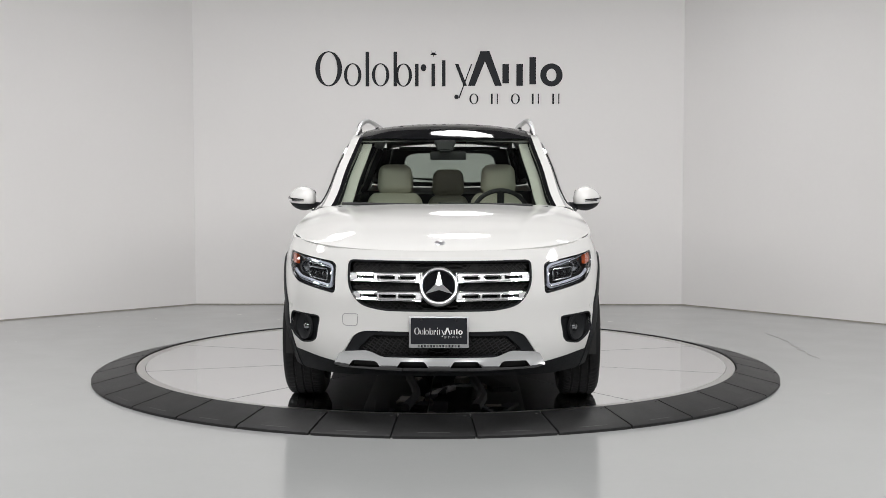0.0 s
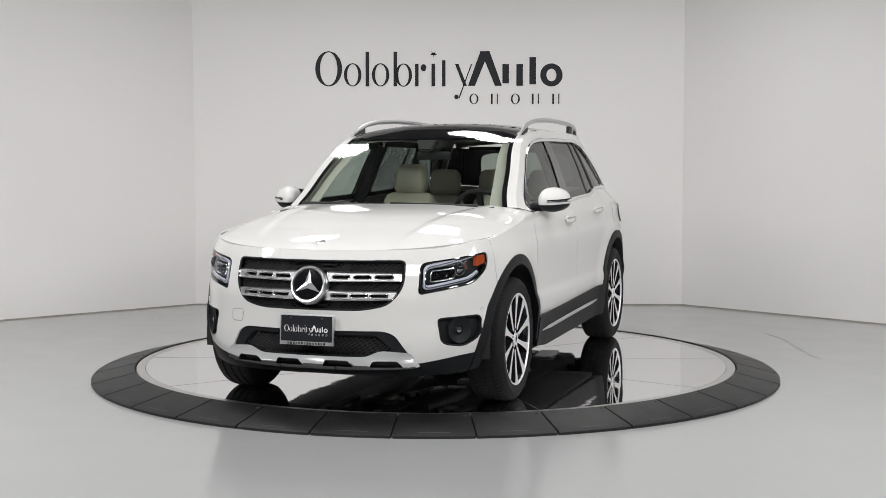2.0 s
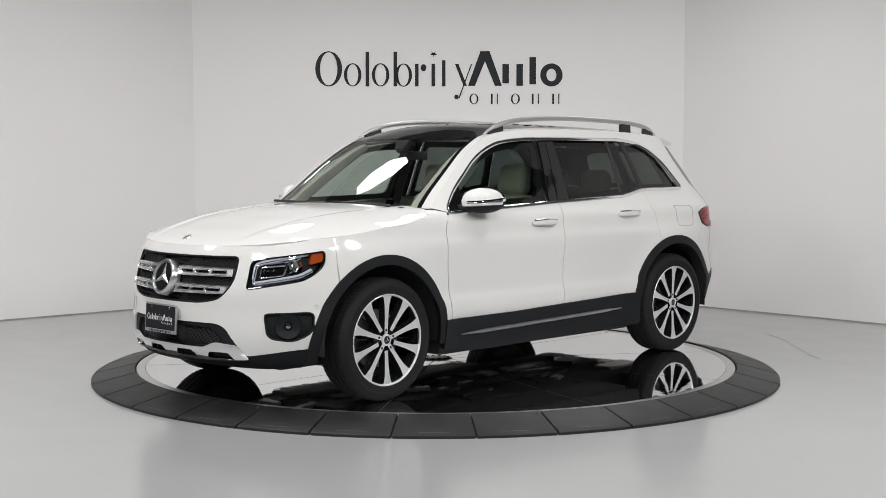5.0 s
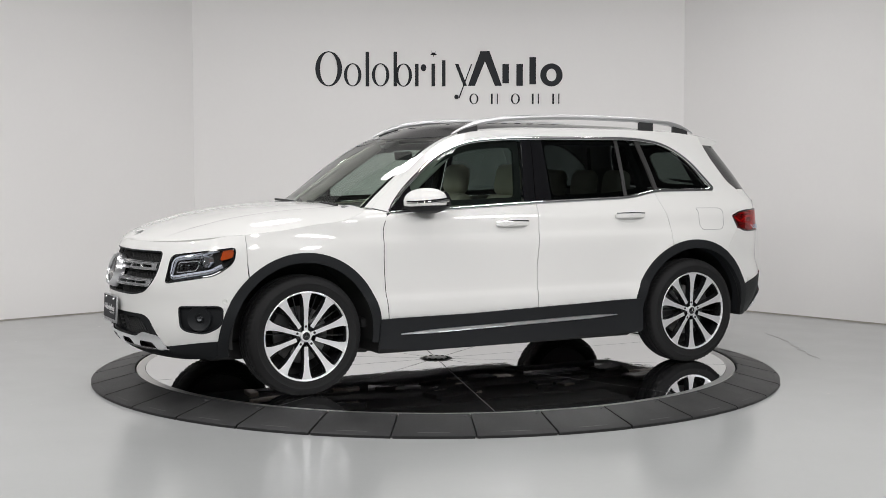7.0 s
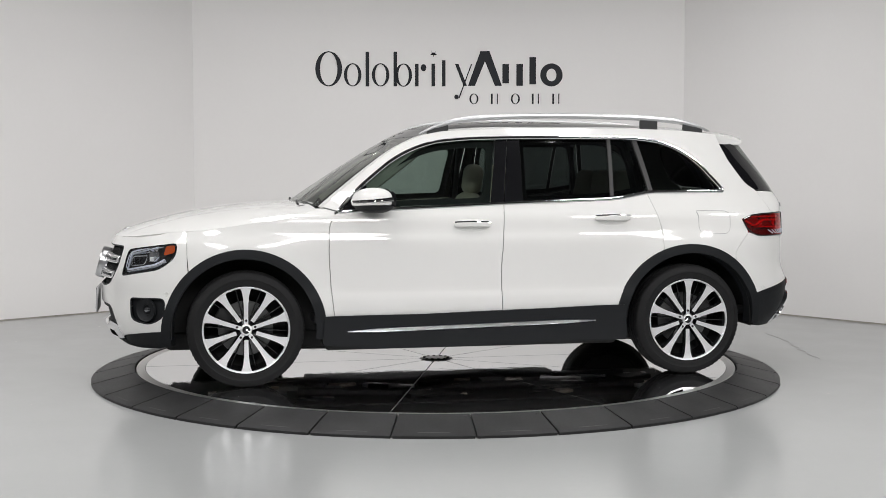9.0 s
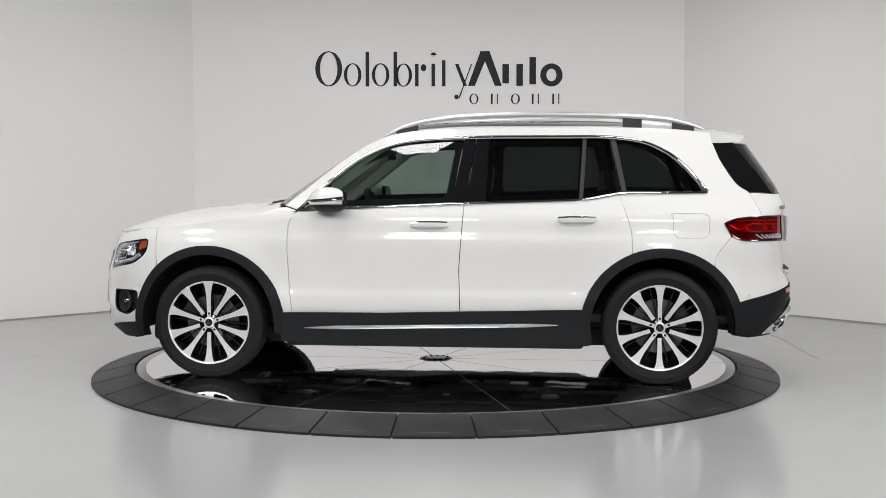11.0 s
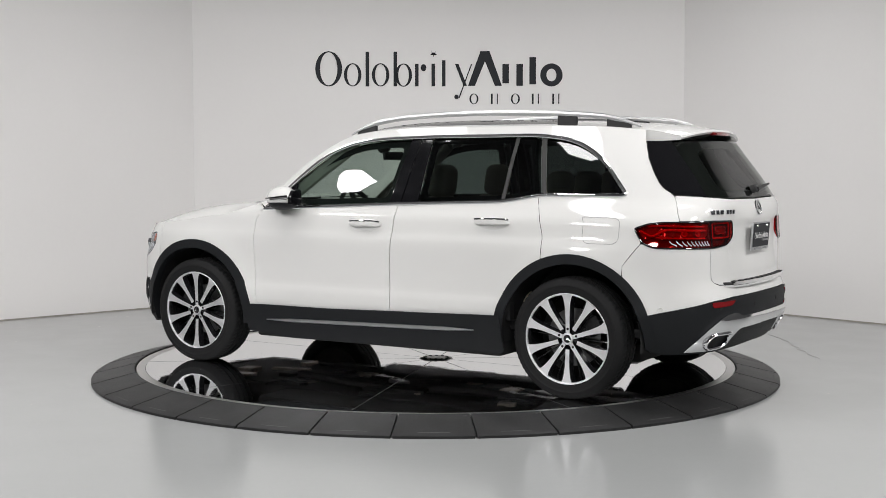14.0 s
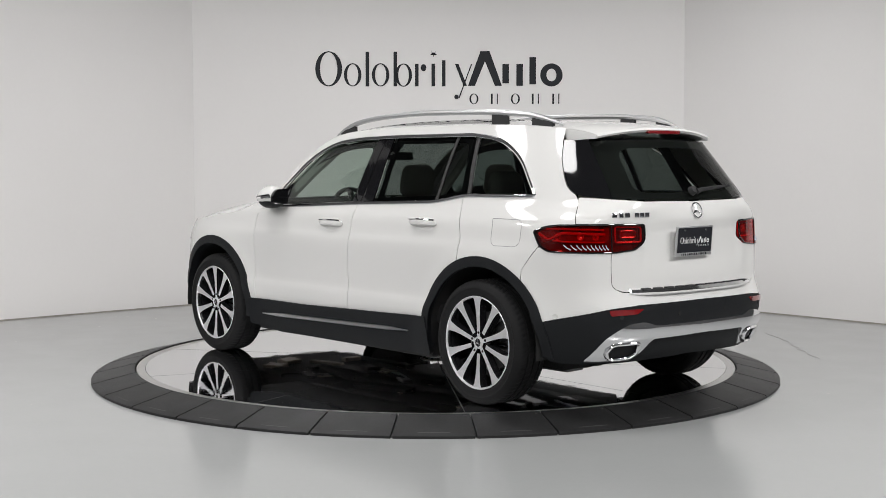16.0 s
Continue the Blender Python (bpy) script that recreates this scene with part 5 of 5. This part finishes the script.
foot2 = [(p[0], p[1] - 0.004, p[2]) for p in foot]
base = [(*S(-1.872, 0.300), 0.02), (*S(-1.95, 0.285), 0.0), (*B(0.55, 0.285), 0.0), (*B(0.0, 0.300), 0.0)]
loop = foot2 + [(*S(-1.864, 0.40), 0.0)] + base
loop = loop + [(2 * HALF - p[0], p[1], p[2]) for p in (base[-2::-1] + [(*S(-1.864, 0.40), 0.0)] + foot2[:0:-1])]
rear_clad = part("rear_cladding", skin(rounded(loop, 0.0, 0.05), (), 0.004, 0.05, 0.045), CLAD, car, "dark grey plastic rear cladding")
EXH = [(0.632, 0.340, 0.02), (0.615, 0.398, 0.02), (0.470, 0.402, 0.02), (0.455, 0.350, 0.02), (0.50, 0.316, 0.02), (0.60, 0.310, 0.02)]
exh = rounded([(*B(y, z), r) for y, z, r in EXH], 0.02, 0.025)
half = [(*B(0.0, 0.492), 0.0), (*B(0.38, 0.490), 0.03), (*B(0.45, 0.516), 0.04), (*B(0.57, 0.505), 0.05), (*B(0.668, 0.432), 0.04), (*B(0.705, 0.298), 0.01), (*B(0.47, 0.296), 0.01), (*B(0.425, 0.345), 0.02), (*B(0.39, 0.418), 0.03), (*B(0.0, 0.425), 0.0)]
loop = half + [(2 * HALF - p[0], p[1], p[2]) for p in half[-2:0:-1]]
diff = part("rear_skid_trim", skin(rounded(loop, 0.0, 0.035), [exh, back_mirror(exh)], 0.010, 0.03, 0.02, relief=lambda a, z: 0.018 * (1 - min(1, abs(z - 0.45) / 0.075) ** 2)), CHROME, car, "chrome rear lower trim")
for side in (1, -1):
    part("exhaust_tip", loop_tube(exh, 0.010, 0.018, side, flat=1.4), CHROME, diff, "chrome exhaust tip")
    part("exhaust_inside", skin(exh, (), -0.02, 0.003, 0.04, side), MATT_BLACK, diff)
    rf = rounded([(*B(0.665, 0.585), 0.01), (*B(0.655, 0.553), 0.012), (*B(0.50, 0.560), 0.012), (*B(0.465, 0.586), 0.006)], 0.01, 0.03)
    part("reflector", skin(rf, (), 0.010, 0.01, 0.03, side), RED_LENS, rear_clad, "red rear reflector")
    for y in (0.20, 0.60):
        ob = part("parking_sensor", lathe([(0.0, 0.002), (0.011, 0.002), (0.013, 0.0)], 16), MATT_BLACK, rear_clad)
        ob.matrix_basis = seat_on(*B(y, 0.545), 0.005, side)
rb = part("rear_badge", lathe([(0.038, 0.0), (0.039, 0.008), (0.045, 0.008), (0.046, 0.0)], 36), CHROME, tailgate, "chrome ring emblem with three arms")
rb.matrix_basis = seat_on(*B(0.0, 1.100), 0.001)
part("badge_arms", star_arms(0.041, 0.009, 0.003, 0.008), CHROME, rb, "", False)
for k, (y, wd) in enumerate(((0.605, 0.028), (0.570, 0.024), (0.535, 0.030), (0.475, 0.028), (0.440, 0.028), (0.403, 0.030))):
    ob = part("badge_bar", box(-wd / 2, wd / 2, 0.0, 0.004, -0.012, 0.012, 0.001), LAMP_DIM, tailgate, "small chrome bar of the model badge")
    ob.matrix_basis = seat_on(*B(y, 1.085), 0.001)
# spoiler
bm = bmesh.new()
rows = []
prof = [(-1.728, 0.0), (-1.80, -0.003), (-1.92, -0.015), (-1.995, -0.029), (-2.003, -0.041), (-1.990, -0.053), (-1.87, -0.060), (-1.74, -0.075)]
for j in range(25):
    q = -1 + j / 12
    end = roof_point(-1.735, q)
    row = []
    for i, (x, dz) in enumerate(prof):
        s = (x + 1.735) / -0.22
        yy = (end.y - OY) * (1 - 0.05 * max(0, s))
        xx = x + 0.05 * abs(q) ** 3 * max(0, s)
        row.append(bm.verts.new((xx + OX, yy + OY, end.z + dz - 0.006 * max(0, s))))
    rows.append(row)
for j in range(24):
    for i in range(len(prof) - 1):
        bm.faces.new((rows[j][i], rows[j][i + 1], rows[j + 1][i + 1], rows[j + 1][i]))
bm.faces.new(rows[0])
bm.faces.new(rows[-1][::-1])
bmesh.ops.recalc_face_normals(bm, faces=bm.faces[:])
spoiler = part("spoiler", bm, PAINT, car)
part("brake_light", solid(-2.008, -1.985, -0.14, 0.14, 1.527, 1.545, 0.004), RED_LENS, spoiler, "narrow red high brake light")
part("spoiler_underside", solid(-1.90, -1.78, -0.42, 0.42, 1.470, 1.500, 0.005), MATT_BLACK, spoiler)
wp = part("wiper", tube([on_skin(*B(-0.02, 1.205), 0.03), on_skin(*B(-0.08, 1.215), 0.028), on_skin(*B(-0.36, 1.235), 0.018)], lambda u: 0.018 * (1 - 0.65 * u), flat=0.8), DARK_TRIM, car, "black rear wiper")
ob = part("wiper_pivot", lathe([(0.0, 0.03), (0.022, 0.028), (0.028, 0.0)], 20), DARK_TRIM, wp)
ob.matrix_basis = seat_on(*B(-0.01, 1.205), 0.002)

# ---- door mirrors ----
for side in (1, -1):
    def at(x, y, z):
        return Vector((x + OX, side * y + OY, z))
    arm = part("door_mirror", tube([at(0.70, 0.775, 1.085), at(0.68, 0.84, 1.085), at(0.66, 0.90, 1.090)], lambda u: 0.028 - 0.004 * u, flat=1.6), CLAD, car, "white door mirror on a black arm")
    bm = bmesh.new()
    bmesh.ops.create_uvsphere(bm, u_segments=32, v_segments=20, radius=1)

    def squash(bm, cx, cy, cz, rx, ry, rz, zlo=-1.0, zhi=1.0):
        for v in bm.verts:
            x, y, z = v.co
            x, y, z = (math.copysign(abs(c) ** 0.74, c) for c in (x, y, z))
            z = max(zlo, min(zhi, z))
            top = max(0.0, z)
            yy = cy + ry * y * (1 - 0.12 * top)
            xx = cx + rx * x * (1 - 0.10 * y) - 0.035 * y - 0.022 * top * (1 if x > 0 else 0.2)
            v.co = at(xx, yy, cz + rz * z * (1 - 0.20 * max(0, y)))
        bmesh.ops.recalc_face_normals(bm, faces=bm.faces[:])
        return bm
    part("mirror_cap", squash(bm, 0.645, 0.922, 1.136, 0.110, 0.090, 0.076, -0.46), PAINT, arm, "white mirror cap")
    bm = bmesh.new()
    bmesh.ops.create_uvsphere(bm, u_segments=32, v_segments=20, radius=1)
    part("mirror_base", squash(bm, 0.630, 0.920, 1.132, 0.116, 0.087, 0.076, -1.0, -0.44), CLAD, arm, "black mirror underside")
    pts = [at(0.530, 0.998, 1.140), at(0.585, 1.014, 1.134), at(0.655, 1.010, 1.128), at(0.728, 0.972, 1.123), at(0.764, 0.90, 1.120)]
    part("mirror_blinker", tube(pts, lambda u: 0.011 * (1 - 0.6 * u), flat=0.6), CHROME, arm, "bright indicator strip")
    part("mirror_strip", tube([p + Vector((0.002, side * 0.002, 0.010)) for p in pts], lambda u: 0.007 * (1 - 0.5 * u), flat=0.6), GLOSS_BLACK, arm)
    o = rounded([(0.848, 1.088, 0.02), (0.978, 1.090, 0.03), (0.990, 1.145, 0.04), (0.948, 1.188, 0.04), (0.848, 1.192, 0.03)], 0.02, 0.03)
    bm = bmesh.new()
    f = bm.faces.new([bm.verts.new(at(0.532 - 0.16 * (p.x - 0.836), p.x, p.y)) for p in o])
    back = bmesh.ops.extrude_face_region(bm, geom=[f])
    for v in back["geom"]:
        if isinstance(v, bmesh.types.BMVert):
            v.co.x += 0.03
    bmesh.ops.recalc_face_normals(bm, faces=bm.faces[:])
    # the glass mirrors little: its dark reflection is put into the colour
    part("mirror_glass", bm, GLOSS_BLACK, arm, "mirror glass with its dark reflection given as gloss black", False)

# ---- roof rails ----
rail_z = table((-1.70, 1.575), (-1.62, 1.604), (-1.45, 1.640), (-1.1, 1.662), (-0.6, 1.670), (-0.2, 1.658), (0.05, 1.632), (0.20, 1.592), (0.30, 1.548))
for side in (1, -1):
    def rail_y(x):
        ze = pillar_z(min(0.3, x))
        return point(th_side(x, ze), ze)[1] - 0.025
    xs = [0.30 - 2.0 * k / 44 for k in range(45)]
    pts = [(x + OX, side * rail_y(x) + OY, rail_z(x)) for x in xs]
    rail = part("roof_rail", tube(pts, lambda u: 0.017 * min(1, 0.35 + 9 * u, 0.35 + 9 * (1 - u)), flat=0.95), SATIN, car, "satin silver roof rail")
    for x0, x1 in ((0.25, 0.11), (-1.19, -1.31), (-1.50, -1.64)):
        bm = bmesh.new()
        n = 8
        top = [(x0 + (x1 - x0) * k / n) for k in range(n + 1)]
        vs = [[bm.verts.new((x + OX, side * (rail_y(x) + dy) + OY, z)) for dy, z in ((0.010, rail_z(x) - 0.008), (0.012, pillar_z(x) - 0.002), (-0.012, pillar_z(x) + 0.006), (-0.010, rail_z(x) - 0.008))] for x in top]
        for k in range(n):
            for i in range(4):
                bm.faces.new((vs[k][i], vs[k][(i + 1) % 4], vs[k + 1][(i + 1) % 4], vs[k + 1][i]))
        bm.faces.new(vs[0])
        bm.faces.new(vs[-1][::-1])
        bmesh.ops.recalc_face_normals(bm, faces=bm.faces[:])
        part("rail_foot", bm, DARK_TRIM, rail, "black rail foot")

# ---- cabin ----
cabin = part("cabin_floor", solid(-2.0, 1.0, -0.74, 0.74, 0.36, 0.42, 0.02), DARK_TRIM, car, "dark carpet")
for side in (1, -1):
    part("door_card", solid(-1.0, 0.85, side * 0.785 - 0.03, side * 0.785 + 0.03, 0.42, 1.03, 0.015), DARK_TRIM, car, "dark door lining")
    part("corner_lining", solid(-1.88, -1.85, min(side * 0.48, side * 0.74), max(side * 0.48, side * 0.74), 0.78, 1.13, 0.012), DARK_TRIM, car)
    part("side_lining", solid(-2.0, -1.0, side * 0.70 - 0.02, side * 0.70 + 0.02, 0.84, 1.12, 0.015), DARK_TRIM, car)
    part("corner_lining", solid(-1.83, -1.70, min(side * 0.705, side * 0.745), max(side * 0.705, side * 0.745), 0.86, 1.085, 0.01), DARK_TRIM, car)
    part("corner_lining", solid(-1.31, -1.27, min(side * 0.70, side * 0.79), max(side * 0.70, side * 0.79), 0.84, 1.10, 0.008), DARK_TRIM, car)
    # inner pillars
    for (xa, za, xb, zb, r) in ((-0.21, 1.08, -0.215, 1.49, 0.04), (-1.14, 1.12, -1.10, 1.49, 0.03), (0.83, 1.09, 0.28, 1.49, 0.042), (-1.72, 1.12, -1.58, 1.47, 0.03)):
        n = 8
        pts = []
        for k in range(n + 1):
            x, z = xa + (xb - xa) * k / n, za + (zb - za) * k / n
            pts.append(on_skin(*S(x, z), -0.060, side))
        part("inner_pillar", tube(pts, r, flat=0.5), HEADLINER if xa > 0.5 else DARK_TRIM, car)
part("headliner", roof_sheet(-0.85, -1.72, -0.96, 0.96, 30, 16, 0.035), HEADLINER, car, "pale grey headliner")
part("headliner", roof_sheet(0.27, 0.12, -0.96, 0.96, 8, 16, 0.035), HEADLINER, car, "pale grey headliner")
for q0, q1 in ((-0.97, -0.70), (0.70, 0.97)):
    part("headliner", roof_sheet(0.12, -0.85, q0, q1, 20, 5, 0.035), HEADLINER, car, "pale grey headliner")
for q0, q1 in ((-0.885, -0.79), (0.79, 0.885)):
    part("pillar_lining", roof_sheet(0.90, 0.29, q0, q1, 20, 4, 0.045, 0.012), HEADLINER, car, "pale lining of the windscreen pillar")
part("rear_lining", solid(-2.12, -2.06, -0.62, 0.62, 0.42, 1.10, 0.02), DARK_TRIM, car)
dash = part("dashboard", solid(0.42, 1.02, -0.74, 0.74, 0.72, 1.055, 0.05, 3), DARK_TRIM, car, "black dashboard")
part("instrument_hood", solid(0.40, 0.60, 0.12, 0.62, 1.03, 1.085, 0.025), DARK_TRIM, dash)
part("cowl", solid(0.94, 1.09, -0.66, 0.66, 1.04, 1.098, 0.02), MATT_BLACK, car)
for y0 in (-0.05, 0.55):
    part("front_wiper", tube([(1.07 + OX, y0 + OY, 1.104), (1.055 + OX, y0 - 0.3 + OY, 1.110), (1.035 + OX, y0 - 0.58 + OY, 1.112)], 0.008), DARK_TRIM, car, "black wiper blade")
sw = empty("steering_wheel", Matrix.Translation((0.40 + OX, 0.37 + OY, 1.015)) @ pose(0, 0, 0, 0, -65, 0), car)
part("wheel_rim", tube([(0.185 * math.cos(2 * math.pi * k / 32), 0.185 * math.sin(2 * math.pi * k / 32), 0) for k in range(32)], 0.016, True), DARK_TRIM, sw)
part("wheel_boss", lathe([(0.0, 0.03), (0.06, 0.025), (0.075, 0.0), (0.06, -0.06)], 24, "z"), DARK_TRIM, sw)
for a in (0, 180, 90):
    c, s = math.cos(radians(a)), math.sin(radians(a))
    part("wheel_spoke", tube([(0.05 * s, 0.05 * c, 0), (0.175 * s, 0.175 * c, 0)], 0.016, flat=1.5), DARK_TRIM, sw)


def seat_shell(w, d, h, bevel, taper=0.0):
    bm = box(-d / 2, d / 2, -w / 2, w / 2, 0, h, bevel, 5)
    for v in bm.verts:
        t = v.co.z / h
        v.co.y *= 1 - taper * t * t
    return bm


def car_seat(x, y, mat, top=1.10, scale=1.0):
    s = empty("seat", pose(x + OX, y + OY, 0.40), car)
    s["label"] = "cream leather seat" if mat is LEATHER else "dark leather seat"
    ob = part("seat_cushion", seat_shell(0.52, 0.52, 0.20, 0.06), mat, s)
    ob.matrix_basis = pose(0.22, 0, 0.12, 0, -6, 0)
    ob = part("seat_back", seat_shell(0.50 * scale, 0.15, top - 0.62, 0.07, 0.28), mat, s)
    ob.matrix_basis = pose(-0.02, 0, 0.24, 0, -12, 0)
    for sy in (1, -1):
        ob = part("side_bolster", seat_shell(0.09, 0.20, top - 0.80, 0.042), mat, s)
        ob.matrix_basis = pose(0.03, sy * 0.215, 0.28, 0, -12, 0)
    ob = part("headrest", seat_shell(0.255, 0.12, 0.215, 0.058, 0.12), mat, s)
    ob.matrix_basis = pose(-0.125, 0, top - 0.40, 0, -8, 0)
    for sy in (0.06, -0.06):
        ob = part("headrest_post", tube([(0, 0, 0), (0, 0, 0.12)], 0.007), CHROME, s)
        ob.matrix_basis = pose(-0.115, sy, top - 0.47, 0, -8, 0)
    return s


car_seat(-0.12, 0.37, LEATHER, 1.14)
car_seat(-0.12, -0.37, LEATHER, 1.14)
for y in (0.40, 0.0, -0.40):
    car_seat(-0.98, y, LEATHER, 1.10, 0.80)
im = part("inner_mirror", box(-0.012, 0.012, -0.120, 0.120, -0.029, 0.029, 0.01), DARK_TRIM, car, "black inside mirror")
im.matrix_basis = pose(0.36 + OX, 0.02 + OY, 1.412, 0, 8, 0)
foot = prism([(-0.042, -0.085), (0.042, -0.085), (0.075, 0.0), (-0.075, 0.0)], 0.04)
bmesh.ops.bevel(foot, geom=foot.edges[:], offset=0.008, segments=2, affect="EDGES")
ob = part("mirror_foot", foot, DARK_TRIM, car, "black sensor housing behind the windscreen")
ob.matrix_basis = pose(0.44 + OX, 0.0 + OY, 1.520, 0, 0, 90) @ pose(0, 0, 0, -32, 0, 0)


def motions():
    turn = [(0, 1.04), (1.5, 14.52), (3.5, 31.78), (7, 62.26), (9, 79.01), (12.5, 108.35), (14.5, 125.87), (16, 139.1)]
    walk(car, [(t, pose(0, 0, DECK, 0, 0, -90 - a)) for t, a in turn])
    walk(deck, [(t, pose(0, 0, DECK, 0, 0, -a)) for t, a in turn])


motions()
